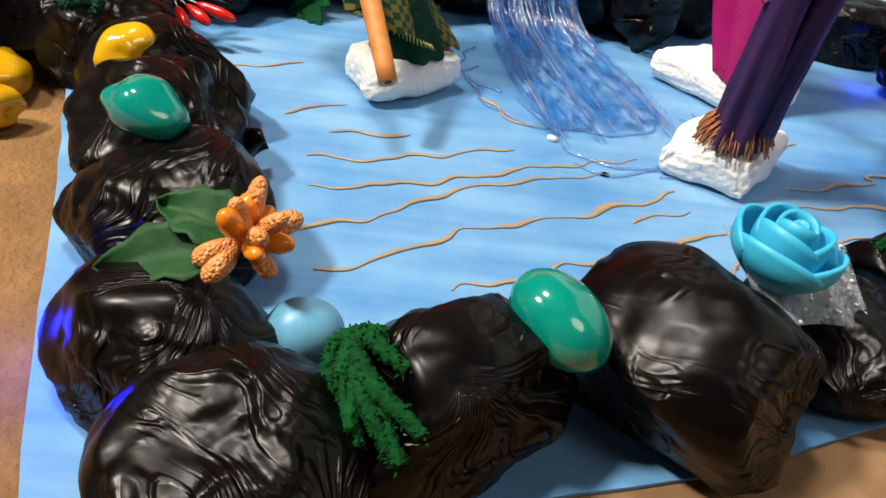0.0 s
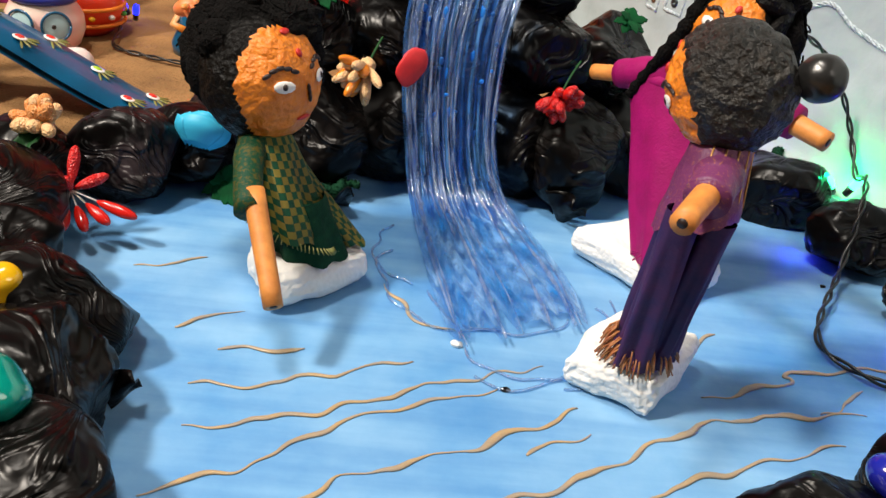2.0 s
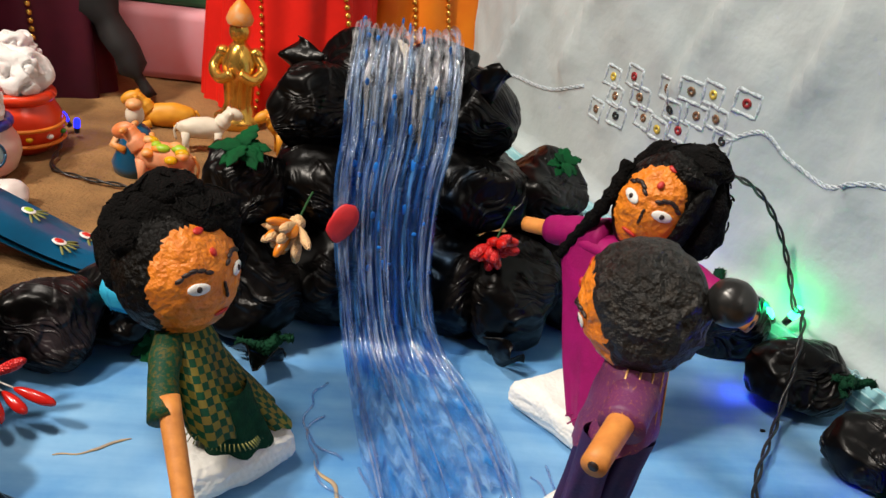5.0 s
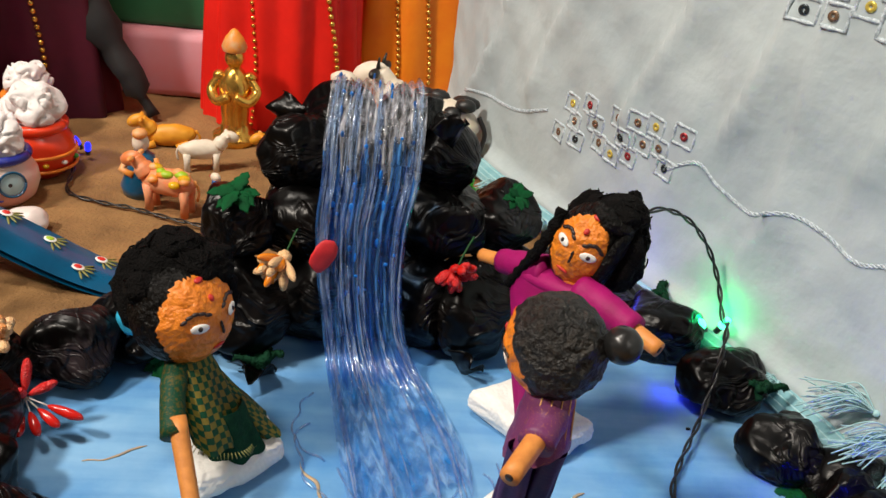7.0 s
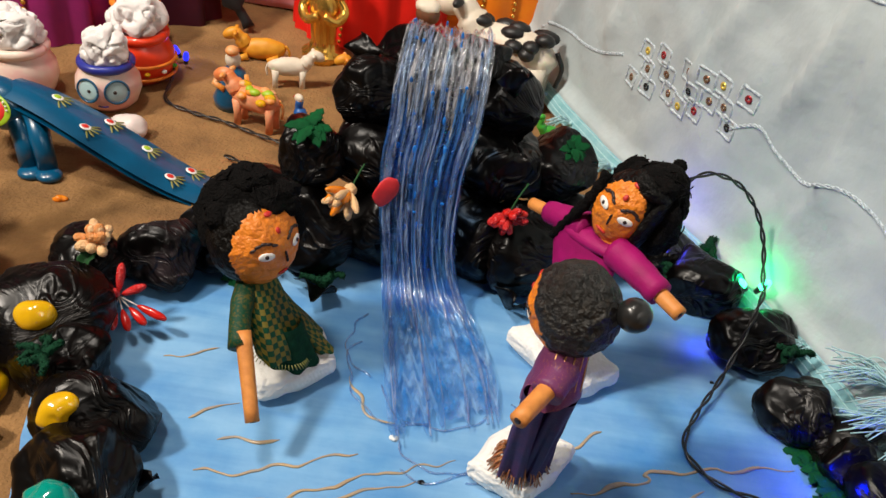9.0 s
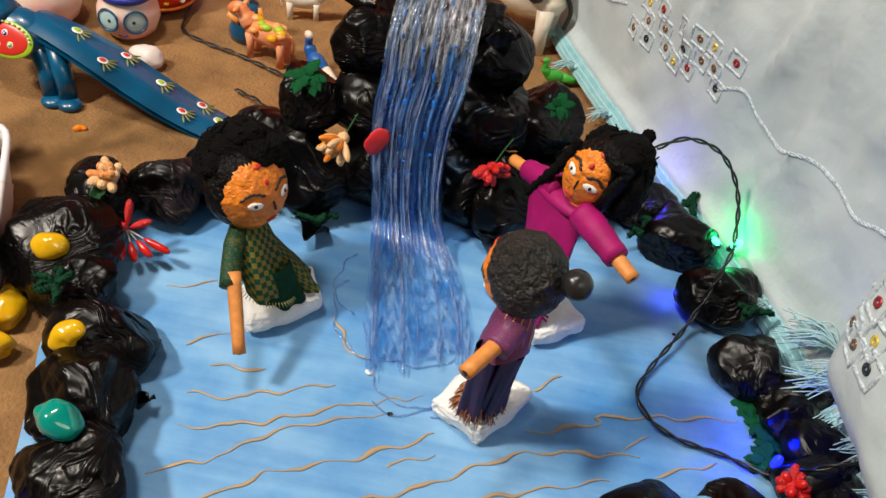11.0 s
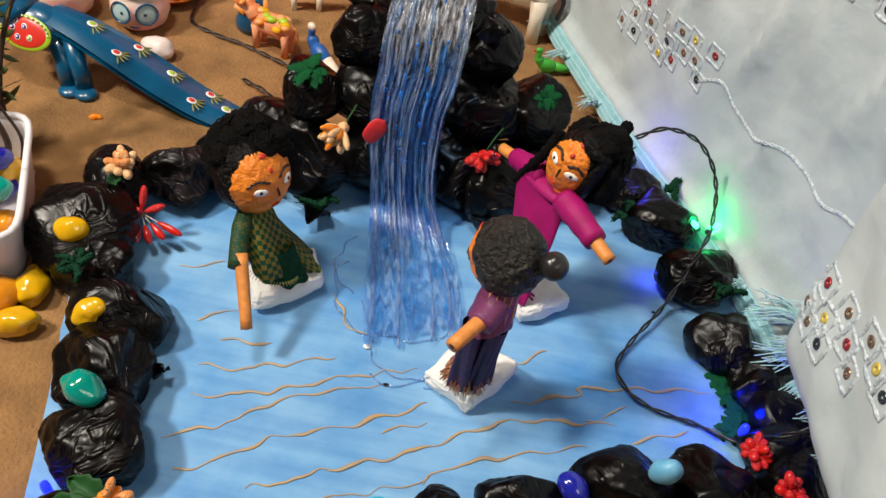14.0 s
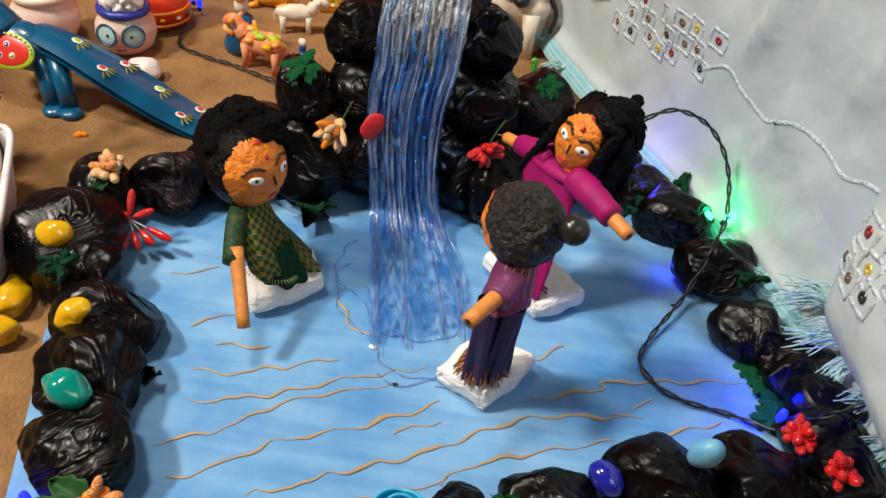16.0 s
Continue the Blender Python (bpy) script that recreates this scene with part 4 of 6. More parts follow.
for k in range(150):
    a = rng.uniform(0, 6.28)
    p = Vector((0.182 + 0.0135 * math.cos(a), 0.404 + 0.0125 * math.sin(a), rng.uniform(0.032, 0.042)))
    q = p + Vector((rng.uniform(0.0, 0.010) * math.cos(a), rng.uniform(0, 0.010) * math.sin(a), -0.012))
    q.z = max(0.0255, q.z)
    tube(bm, [p, p.lerp(q, 0.5) + Vector((0.001 * math.cos(a), 0.001 * math.sin(a), 0.001)), q], 0.0005, 4, 10)
tagged(part("doll", bm, DOLL + [PURPLE, BEAD_BLACK, NAVY, FRAY, GOLD_THREAD]), "clay-headed doll in purple and gold dress with a black bead bun", "doll")


# ---- pebbles ----
def pebble(place, radii, turn, mat, label, seed, rough=0.22, parent=None):
    bm = bmesh.new()
    blob(bm, (0, 0, 0), radii, None, 4, rough, 38, 0, seed)
    ob = part("pebble", bm, mat)
    ob.matrix_world = pose(*place, *turn)
    return tagged(ob, label, "pebble", "glazed pebbles")


pebble((0.0585, 0.200, 0.051), (0.0140, 0.0185, 0.0125), (24, 6, 58), PEB_TEAL, "glossy teal glazed pebble resting between two rocks", 1, 0.06)
pebble((-0.020, 0.210, 0.026), (0.0135, 0.0115, 0.0125), (0, 10, 20), PEB_SKY, "matt sky-blue pebble beside the pond rocks", 2, 0.015)
pebble((-0.096, 0.302, 0.052), (0.0145, 0.011, 0.010), (35, 15, -10), PEB_TEAL, "glossy teal glazed pebble on a black rock", 3, 0.55)
pebble((-0.126, 0.372, 0.046), (0.0145, 0.0115, 0.010), (25, -20, 25), PEB_YELLOW, "glossy yellow glazed pebble on a black rock", 4, 0.5)
pebble((-0.181, 0.455, 0.046), (0.0145, 0.0115, 0.010), (35, 0, 0), PEB_YELLOW, "glossy yellow glazed pebble on a black rock", 5, 0.35)
pebble((0.338, 0.328, 0.066), (0.0115, 0.009, 0.0155), (10, 20, 10), PEB_SKY, "sky-blue pebble on a black rock", 6, 0.15)
pebble((0.277, 0.316, 0.036), (0.0145, 0.011, 0.010), (10, 20, -35), PEB_BLUE, "glossy deep blue pebble beside a rock", 7, 0.1)
pebble((-0.232, 0.398, 0.006), (0.024, 0.022, 0.014), (0, 0, 30), PEB_AMBER, "large amber glazed pebble on the sand", 8, 0.1)
pebble((-0.209, 0.417, 0.004), (0.017, 0.021, 0.013), (0, 0, 20), PEB_YELLOW, "glossy yellow pebble on the sand", 9, 0.45)
pebble((-0.196, 0.378, 0.003), (0.021, 0.012, 0.011), (0, 0, 20), PEB_YELLOW, "glossy yellow pebble on the sand", 10, 0.55)
pebble((-0.25, 0.80, 0.003), (0.021, 0.016, 0.012), (0, 0, -20), PEB_WHITE, "pale white pebble on the sand", 11, 0.25)


# ---- flowers ----
def bud(parent, base, tip, radius, mat, seed):
    a, b = Vector(base), Vector(tip)
    bm = bmesh.new()
    ln = (b - a).length
    blob(bm, (0, 0, 0), (radius, radius, ln / 2), None, 3, 0.06, 200, 0, seed)
    for v in bm.verts:
        k = 1 - 0.35 * (0.5 - v.co.z / ln)
        v.co.x, v.co.y = v.co.x * k, v.co.y * k
    ob = part("petal", bm, mat, parent)
    ob.matrix_local = Matrix.Translation((a + b) / 2) @ aim(b - a).to_matrix().to_4x4()
    return ob


def flower(place, face, mats, count, length, radius, label, seed, spread=(20, 95), leaf=None, stem=None, roll=0):
    """Stamen-bud flower: elongated buds fanned round a centre."""
    rg = random.Random(seed)
    ob = thing("flower", place, label, "flower", "artificial flowers")
    turn = aim(face).to_matrix()
    for k in range(count):
        a = radians(roll) + 2 * math.pi * k / count + rg.uniform(-0.2, 0.2)
        el = radians(rg.uniform(*spread))
        d = turn @ Vector((math.sin(el) * math.cos(a), math.sin(el) * math.sin(a), math.cos(el)))
        ln = length * rg.uniform(0.8, 1.15)
        bud(ob, d * length * 0.12, d * ln, radius * rg.uniform(0.85, 1.15), mats[k % len(mats)], seed + k)
    bm = bmesh.new()
    blob(bm, (0, 0, 0), (radius * 1.3,) * 3, None, 3, 0.15, 300, 0, seed)
    part("heart", bm, mats[0], ob)
    if stem:
        bm = bmesh.new()
        tube(bm, spline([(0, 0, 0), Vector(stem) * 0.5 + Vector((0, 0, 0.002)), stem], 6), 0.0008, 6)
        part("stem", bm, LEAF, ob, "thin green wire stem")
    if leaf:
        for base, tip, width in leaf:
            a, b = Vector(base), Vector(tip)
            d = (b - a).normalized()
            side = d.cross(Vector((0, -0.5, 1))).normalized()
            up = side.cross(d)
            bm = bmesh.new()

            def shape(u, v, a=a, b=b, side=side, up=up, width=width):
                w = width * math.sin(math.pi * min(1, 0.12 + 0.88 * v)) ** 0.8 * (1 + 0.12 * math.sin(v * 22))
                return a.lerp(b, v) + side * (u - 0.5) * 2 * w + up * (0.004 * abs(u - 0.5) * 2 + 0.003 * math.sin(v * 4))

            grid(bm, 8, 16, shape)
            lf = part("leaf", bm, LEAF, ob, "dark green fabric leaf")
            sol = lf.modifiers.new("thick", "SOLIDIFY")
            sol.thickness = 0.0006
    return ob


flower((-0.041, 0.218, 0.055), (0.35, -0.45, 0.75), [BEAD_ORANGE, BUD_ORANGE, BEAD_ORANGE], 15, 0.0185, 0.0042, "orange beaded bud flower with a green leaf", 5, (15, 100),
       leaf=[((0.0, 0.0, -0.004), (-0.045, -0.006, -0.014), 0.011), ((0.0, 0.004, -0.004), (-0.030, 0.012, 0.002), 0.010)])
flower((-0.166, 0.534, 0.058), (0.1, -0.3, 0.9), [BEAD_CREAM, BEAD_ORANGE], 15, 0.019, 0.0052, "peach beaded bud flower on a black rock", 15, (10, 80),
       leaf=[((0, 0, -0.006), (-0.012, -0.02, -0.018), 0.006)])
flower((0.022, 0.608, 0.096), (-0.55, -0.5, -0.4), [BEAD_CREAM, BUD_ORANGE, BEAD_CREAM], 18, 0.025, 0.0042, "peach and orange bud flower hung on the mound", 25, (5, 72), stem=(0.012, 0.03, 0.02))
flower((0.158, 0.622, 0.086), (0.0, -0.7, -0.4), [BEAD_RED, BUD_RED], 16, 0.018, 0.0044, "red beaded bud flower hung on the mound", 35, (15, 95), stem=(0.014, 0.02, 0.022))
flower((0.423, 0.384, 0.036), (0.0, -0.4, 0.8), [BEAD_RED, BUD_RED, BEAD_RED], 11, 0.016, 0.0046, "red beaded bud flower on a black rock", 45, (20, 90))
flower((0.440, 0.345, 0.048), (0.2, -0.4, 0.8), [BEAD_RED, BEAD_RED, BUD_RED], 11, 0.016, 0.0046, "red beaded bud flower on a black rock", 55, (20, 90))

# red flower lying over the pond edge: beaded buds above, smooth drops below
ob = thing("flower", (-0.142, 0.506, 0.030), "red beaded flower with drop buds hanging over a rock", "flower", "artificial flowers")
for k, (dx, dy, dz, beaded) in enumerate([(0.0, 0.012, 0.02, 1), (-0.022, 0.006, 0.008, 0), (0.018, 0.006, 0.008, 1), (0.003, -0.022, -0.012, 0), (0.014, -0.020, -0.012, 0), (0.024, -0.014, -0.01, 0), (0.036, -0.008, -0.008, 0), (0.0, -0.002, 0.006, 1)]):
    d = Vector((dx, dy, dz))
    bud(ob, d * (0.12 if k != 7 and k < 3 else 0.45 if k < 7 else 0.0), d * 1.15 + (Vector((0, -0.004, 0.004)) if k == 7 else Vector()), 0.0042, BEAD_RED if beaded else BUD_RED, 70 + k)
    if 3 <= k < 7:
        bm = bmesh.new()
        tube(bm, [(0, 0, 0), d * 0.5], 0.0006, 5)
        part("stem", bm, WHITE_ENAMEL, ob, "white thread stem")

# red translucent petal tucked behind the film
bm = bmesh.new()
blob(bm, (0, 0, 0), (0.0098, 0.0022, 0.0138), None, 3, 0.25, 110, 0, 3.0)
ob = part("red_petal", bm, material("red_gauze_petal", (0.68, 0.025, 0.03), 0.5, (0.5, 0.015, 0.02), 120))
ob.matrix_world = pose(0.052, 0.610, 0.099, -12, 28, 14)
tagged(ob, "rounded red cloth petal beside the waterfall film", "petal")


# ---- sky-blue roses ----
def rose(place, turn, size, label, gauze=True):
    ob = thing("rose", (0, 0, 0), label, "rose", "foam roses")
    ob.matrix_world = pose(*place, *turn)
    for ring, (n, rad, ht, opening) in enumerate([(1, 0.20, 1.40, 0.0), (2, 0.42, 1.48, 0.03), (3, 0.74, 1.38, 0.10), (4, 1.08, 1.10, 0.30)]):
        for k in range(n):
            a0 = 2 * math.pi * k / n + ring * 0.7
            span = 2 * math.pi / n * 1.35 if n > 1 else 5.4
            bm = bmesh.new()

            def f(u, v, a0=a0, span=span, rad=rad, ht=ht, opening=opening):
                a = a0 + (u - 0.5) * span
                tip = 1 - 0.28 * (2 * abs(u - 0.5)) ** 2.2
                h = v * tip
                rr = rad * (0.35 + 0.65 * math.sin(min(1.0, h * 1.25 + 0.1) * math.pi / 2)) + opening * 0.5 * h * h + 0.03 * u - 0.30 * rad * max(0.0, h - 0.45) ** 1.5
                return Vector((rr * math.cos(a), rr * math.sin(a), h * ht)) * size

            grid(bm, 14, 8, f)
            p = part("petal", bm, ROSE, ob)
            sol = p.modifiers.new("thick", "SOLIDIFY")
            sol.thickness = size * 0.08
    if gauze:
        bm = bmesh.new()
        grid(bm, 24, 16, lambda u, v: Vector(((u - 0.22) * 3.4, (v - 0.55) * 2.3 * (1 - 0.25 * u), 0.1 + 0.12 * math.sin(u * 5 + v * 2) - 0.2 * u * u + 0.75 * (v - 0.55))) * size)
        g = part("net", bm, GAUZE, ob, "clear net with white dots")
        sol = g.modifiers.new("thick", "SOLIDIFY")
        sol.thickness = 0.0004
        rg = random.Random(2)
        for k in range(34):
            u, v = rg.random(), rg.random()
            bm = bmesh.new()
            blob(bm, Vector(((u - 0.22) * 3.4, (v - 0.55) * 2.3 * (1 - 0.25 * u), 0.12 + 0.12 * math.sin(u * 5 + v * 2) - 0.2 * u * u + 0.75 * (v - 0.55))) * size, (0.0008, 0.0008, 0.0006), None, 2)
            part("dot", bm, WHITE_ENAMEL, g)
    return ob


rose((0.140, 0.242, 0.048), (4, 6, 20), 0.0176, "sky-blue foam rose on dotted clear net")
rose((-0.084, 0.574, 0.036), (-38, -14, -30), 0.0165, "sky-blue foam rose behind the rocks", gauze=False)


# ---- moss tufts of chenille ----
def moss(place, size, mat, label, seed, stems=7, flat=0.5, droop=(0, 0, 0)):
    rg = random.Random(seed)
    ob = thing("moss_tuft", place, label, "moss", "moss tufts")
    for k in range(stems):
        a = rg.uniform(0, 6.28)
        e = Vector((math.cos(a), math.sin(a), rg.uniform(-flat * 0.3, flat))) * size * rg.uniform(0.6, 1.1) + Vector(droop) * rg.uniform(0.2, 1.0)
        mid = e * 0.5 + Vector((rg.uniform(-1, 1), rg.uniform(-1, 1), rg.uniform(0.2, 1.0))) * size * 0.3
        pts = spline([(0, 0, 0), mid, e], 9)
        bm = bmesh.new()
        tube(bm, pts, [0.0032 * (1 - 0.3 * i / len(pts)) for i in range(len(pts))], 8)
        bmesh.ops.subdivide_edges(bm, edges=list(bm.edges), cuts=1, use_grid_fill=True)
        for v in bm.verts:
            v.co += 0.0013 * Vector((noise.noise(v.co * 900 + Vector((seed, 0, 0))), noise.noise(v.co * 900 + Vector((0, 5, seed))), noise.noise(v.co * 900 + Vector((9, seed, 0)))))
        for i in range(45):
            p = rg.choice(pts)
            d = Vector((rg.uniform(-1, 1), rg.uniform(-1, 1), rg.uniform(-1, 1))).normalized()
            tube(bm, [p + d * 0.0024, p + d * 0.004], [0.0006, 0.0003], 3)
        part("sprig", bm, mat, ob)
    return ob


moss((-0.004, 0.182, 0.050), 0.015, MOSS, "bright green chenille moss between two rocks", 1, 11, 0.5, (0.014, -0.022, -0.020))
moss((0.209, 0.270, 0.046), 0.015, MOSS, "bright green chenille moss on a rock", 2)
moss((-0.155, 0.412, 0.052), 0.018, MOSS_DARK, "dark green chenille moss on a rock", 3)
moss((0.008, 0.585, 0.006), 0.022, MOSS_DARK, "dark green chenille moss at the mound's foot", 7, 8)
moss((0.322, 0.655, 0.02), 0.018, MOSS_DARK, "dark green chenille moss at the rocks' foot", 8)
moss((0.42, 0.565, 0.03), 0.018, MOSS_DARK, "dark green chenille moss between rocks", 12)
moss((0.37, 0.70, 0.03), 0.016, MOSS_DARK, "dark green chenille moss between rocks", 13)


def leaf_star(place, size, face, seed, blades=9, label="green felt leaf rosette stuck on the black mound"):
    """A rosette of pointed felt leaves."""
    rg = random.Random(seed)
    ob = thing("leaf_rosette", place, label, "leaves", "felt leaf rosettes")
    turn = aim(face).to_matrix()
    for k in range(blades):
        a = 2 * math.pi * k / blades + rg.uniform(-0.25, 0.25)
        d = turn @ Vector((math.cos(a), math.sin(a), rg.uniform(-0.1, 0.5))).normalized()
        side = d.cross(turn @ Vector((0, 0, 1))).normalized()
        ln = size * rg.uniform(0.75, 1.15)
        bm = bmesh.new()
        grid(bm, 4, 8, lambda u, v: d * ln * v + side * (u - 0.5) * size * 0.55 * math.sin(math.pi * (0.15 + 0.84 * v)) * (1 + 0.25 * math.sin(v * 18)) + Vector((0, 0, -0.25 * ln * v * v)))
        lf = part("leaf", bm, LEAF_FELT, ob)
        lf.modifiers.new("thick", "SOLIDIFY").thickness = 0.0008
    return ob


LEAF_FELT = material("bright_green_felt", (0.0, 0.045, 0.012), 0.85, (0.0, 0.08, 0.02), 120, specular=0.2, bump=0.5, bump_scale=500)
leaf_star((-0.018, 0.630, 0.139), 0.021, (-0.2, -0.35, 0.9), 4)
leaf_star((0.208, 0.668, 0.135), 0.016, (0.3, -0.4, 0.9), 5)
for k, (x, y, z, size) in enumerate(((0.412, 0.480, 0.004, 0.017), (0.418, 0.460, 0.006, 0.015), (0.425, 0.443, 0.006, 0.018), (0.420, 0.424, 0.006, 0.017), (0.430, 0.412, 0.010, 0.015))):
    leaf_star((x, y, z), size, (-0.1, -0.1, 1), 20 + k, 8, "dark green felt leaf rosette lying on the pond's edge")
leaf_star((-0.066, 0.578, 0.012), 0.018, (-0.1, -0.8, 0.5), 6)


# ---- draped cloth ----
def interp(points, x):
    pts = sorted(points)
    if x <= pts[0][0]:
        return pts[0][1]
    for (a, b), (c, d) in zip(pts, pts[1:]):
        if x <= c:
            t = (x - a) / (c - a)
            return b + (d - b) * t
    return pts[-1][1]


HEM = [(0.0, 0.53), (0.2, 0.52), (0.38, 0.505), (0.47, 0.492), (0.54, 0.472), (0.61, 0.441), (0.745, 0.362), (0.9, 0.284), (1.03, 0.224), (1.17, 0.190), (1.4, 0.15)]


CREASES = [([(0.16, 0.808), (0.195, 0.800), (0.245, 0.778), (0.35, 0.74)], 0.007), ([(0.19, 0.706), (0.235, 0.692), (0.265, 0.687), (0.4, 0.66)], 0.006),
           ([(0.06, 1.10), (0.11, 1.064), (0.17, 1.025), (0.3, 0.99)], 0.007), ([(0.13, 0.95), (0.2, 0.93), (0.3, 0.88)], 0.006), ([(0.2, 0.60), (0.3, 0.57)], 0.006), ([(0.05, 0.66), (0.1, 0.665), (0.14, 0.65)], 0.004)]


def cloth_x(y, z):
    """The draped cloth: nearly upright over its hem, bulging out near its free end."""
    x = sum(interp(HEM, y + d) for d in (-0.03, -0.015, 0, 0.015, 0.03)) / 5
    x -= 0.094 * smooth_step(0.53, 0.405, y) * smooth_step(0.03, 0.15, z)
    x -= 0.022 * (1 - smooth_step(0.0, 0.045, z))
    x += 0.006 * noise.noise(Vector((y * 9 + z * 5, z * 4, 0))) * smooth_step(0.02, 0.1, z)
    x += 0.0022 * noise.noise(Vector((y * 40 + z * 22, z * 9, 3))) + 0.0045 * noise.noise(Vector((y * 20 - z * 9, z * 13, 8))) * smooth_step(0.04, 0.12, z)
    for line, deep in CREASES:
        yc = interp(line, z)
        if line[0][0] - 0.05 < z:
            x -= 1.6 * deep * math.exp(-abs((y - yc) / (0.004 if y > yc else 0.016)) ** 1.3) * smooth_step(line[0][0] - 0.03, line[0][0] + 0.02, z)
    return x


def cloth_place(y, z, lift=0.0):
    e = 0.004
    dy = (cloth_x(y + e, z) - cloth_x(y - e, z)) / (2 * e)
    dz = (cloth_x(y, z + e) - cloth_x(y, z - e)) / (2 * e)
    n = Vector((-1, dy, dz)).normalized()
    return Vector((cloth_x(y, z), y, z)) + n * lift, n


drape = thing("draped_cloth", (0, 0, 0), "pale grey-green embroidered voile draped upright with turquoise border", "cloth")
bm = bmesh.new()
grid(bm, 190, 90, lambda u, v: cloth_place(0.12 + 1.22 * u, 0.02 + 0.61 * v)[0])
ob = part("fabric", bm, CLOTH, drape)
ob.modifiers.new("thick", "SOLIDIFY").thickness = 0.0012
bm = bmesh.new()
grid(bm, 190, 8, lambda u, v: cloth_place(0.12 + 1.22 * u, 0.002 + 0.020 * v)[0])
ob = part("border", bm, TRIM, drape, "turquoise woven border")
ob.modifiers.new("thick", "SOLIDIFY").thickness = 0.0015
for z in (0.004, 0.009, 0.014, 0.020):
    bm = bmesh.new()
    tube(bm, [cloth_place(0.14 + 1.18 * i / 160, z, 0.0008)[0] for i in range(161)], 0.0011, 6)
    part("border_cord", bm, THREAD, drape, "silvery cord along the border")


def tassel(place, direction, length, strands, label, seed):
    rg = random.Random(seed)
    ob = thing("tassel", place, label, "tassel", "border tassels")
    d = Vector(direction).normalized()
    for k in range(strands):
        clump = random.Random(seed * 10 + k % 6)
        e = d + Vector((clump.uniform(-0.4, 0.4), clump.uniform(-0.4, 0.4), clump.uniform(-0.25, 0.2))) + Vector((rg.gauss(0, 0.09), rg.gauss(0, 0.09), rg.gauss(0, 0.09)))
        p = e.normalized() * length * rg.uniform(0.55, 1.1)
        bm = bmesh.new()
        tube(bm, spline([(0, 0, 0), p * 0.5 + Vector((rg.gauss(0, 0.05), rg.gauss(0, 0.05), 0.25 * rg.random())) * length, p + Vector((rg.gauss(0, 0.06), rg.gauss(0, 0.06), -0.1)) * length], 5), 0.00055, 4)
        part("strand", bm, THREAD, ob)
    bm = bmesh.new()
    blob(bm, (0, 0, 0), (0.003, 0.003, 0.003), None, 2)
    part("knot", bm, THREAD, ob)
    return ob


for i, (y, z, d, ln, n) in enumerate([(0.515, 0.052, (-0.75, 0.65, -0.1), 0.052, 46), (0.482, 0.052, (-1, 0.05, -0.1), 0.050, 50), (0.467, 0.045, (-1, -0.35, -0.1), 0.036, 24),
                                      (0.585, 0.02, (-1, -0.3, 0.1), 0.024, 18), (0.43, 0.04, (-1, -0.2, -0.1), 0.036, 20), (0.385, 0.035, (-1, -0.2, -0.1), 0.03, 20),
                                      (0.95, 0.012, (-1, -0.2, 0.0), 0.03, 20), (0.86, 0.012, (-1, -0.1, 0.0), 0.028, 20), (1.02, 0.012, (-1, -0.2, 0.0), 0.028, 18)]):
    p, n_ = cloth_place(y, z, 0.003)
    tassel(p, d, ln, n, "silvery turquoise thread tassel on the cloth's border", 20 + i)


def sequin_cell(y, z, size, mat, turn=45):
    """A corded square with a round sequin in it, sewn on the cloth."""
    ring = []
    for k in range(4):
        a = radians(turn + 90 * k)
        ring.append((y + size * math.cos(a), z + size * math.sin(a)))
    pts = []
    for k in range(4):
        (a, b), (c, d) = ring[k], ring[(k + 1) % 4]
        pts += [cloth_place(a + (c - a) * t, b + (d - b) * t, 0.0007)[0] for t in (0, 0.25, 0.5, 0.75)]
    bm = bmesh.new()
    tube(bm, pts + [pts[0]], [0.0018 + 0.0005 * math.sin(i * 2.3 + y * 900) for i in range(len(pts) + 1)], 6)
    part("cord_square", bm, CORD, drape, "silver cord square")
    p, n = cloth_place(y, z, 0.0015)
    bm = bmesh.new()
    lathe(bm, [(0.0010, 0), (0.0010, 0.0004), (0.0026, 0.0010), (0.0042, 0.0005), (0.0042, 0)], 16)
    ob = part("sequin", bm, mat, drape, "shiny round sequin")
    ob.matrix_local = Matrix.Translation(p) @ aim(n).to_matrix().to_4x4()


MIX = [SEQUIN, SEQUIN, SEQUIN_RED, SEQUIN_DARK, SEQUIN, SEQUIN_GOLD]
k = 0
# first patch: a stepped run of small squares
for y, z in ((0.896, 0.109), (0.886, 0.146), (0.876, 0.130), (0.868, 0.113), (0.856, 0.156), (0.846, 0.140), (0.838, 0.123), (0.818, 0.120), (0.818, 0.158),
             (0.806, 0.143), (0.796, 0.128), (0.782, 0.147), (0.789, 0.166), (0.770, 0.170), (0.762, 0.152), (0.753, 0.136), (0.740, 0.174)):
    sequin_cell(y, z, 0.0130, MIX[(k * 5) % 6], 48)
    k += 1
# second patch on the bulging fold
for y, z in ((0.407, 0.212), (0.414, 0.185), (0.401, 0.178), (0.389, 0.196), (0.377, 0.217), (0.377, 0.183), (0.359, 0.207), (0.342, 0.232), (0.342, 0.199), (0.324, 0.228), (0.310, 0.253), (0.307, 0.224)):
    sequin_cell(y, z, 0.0142, MIX[(k * 5 + 1) % 6], 45)
    k += 1
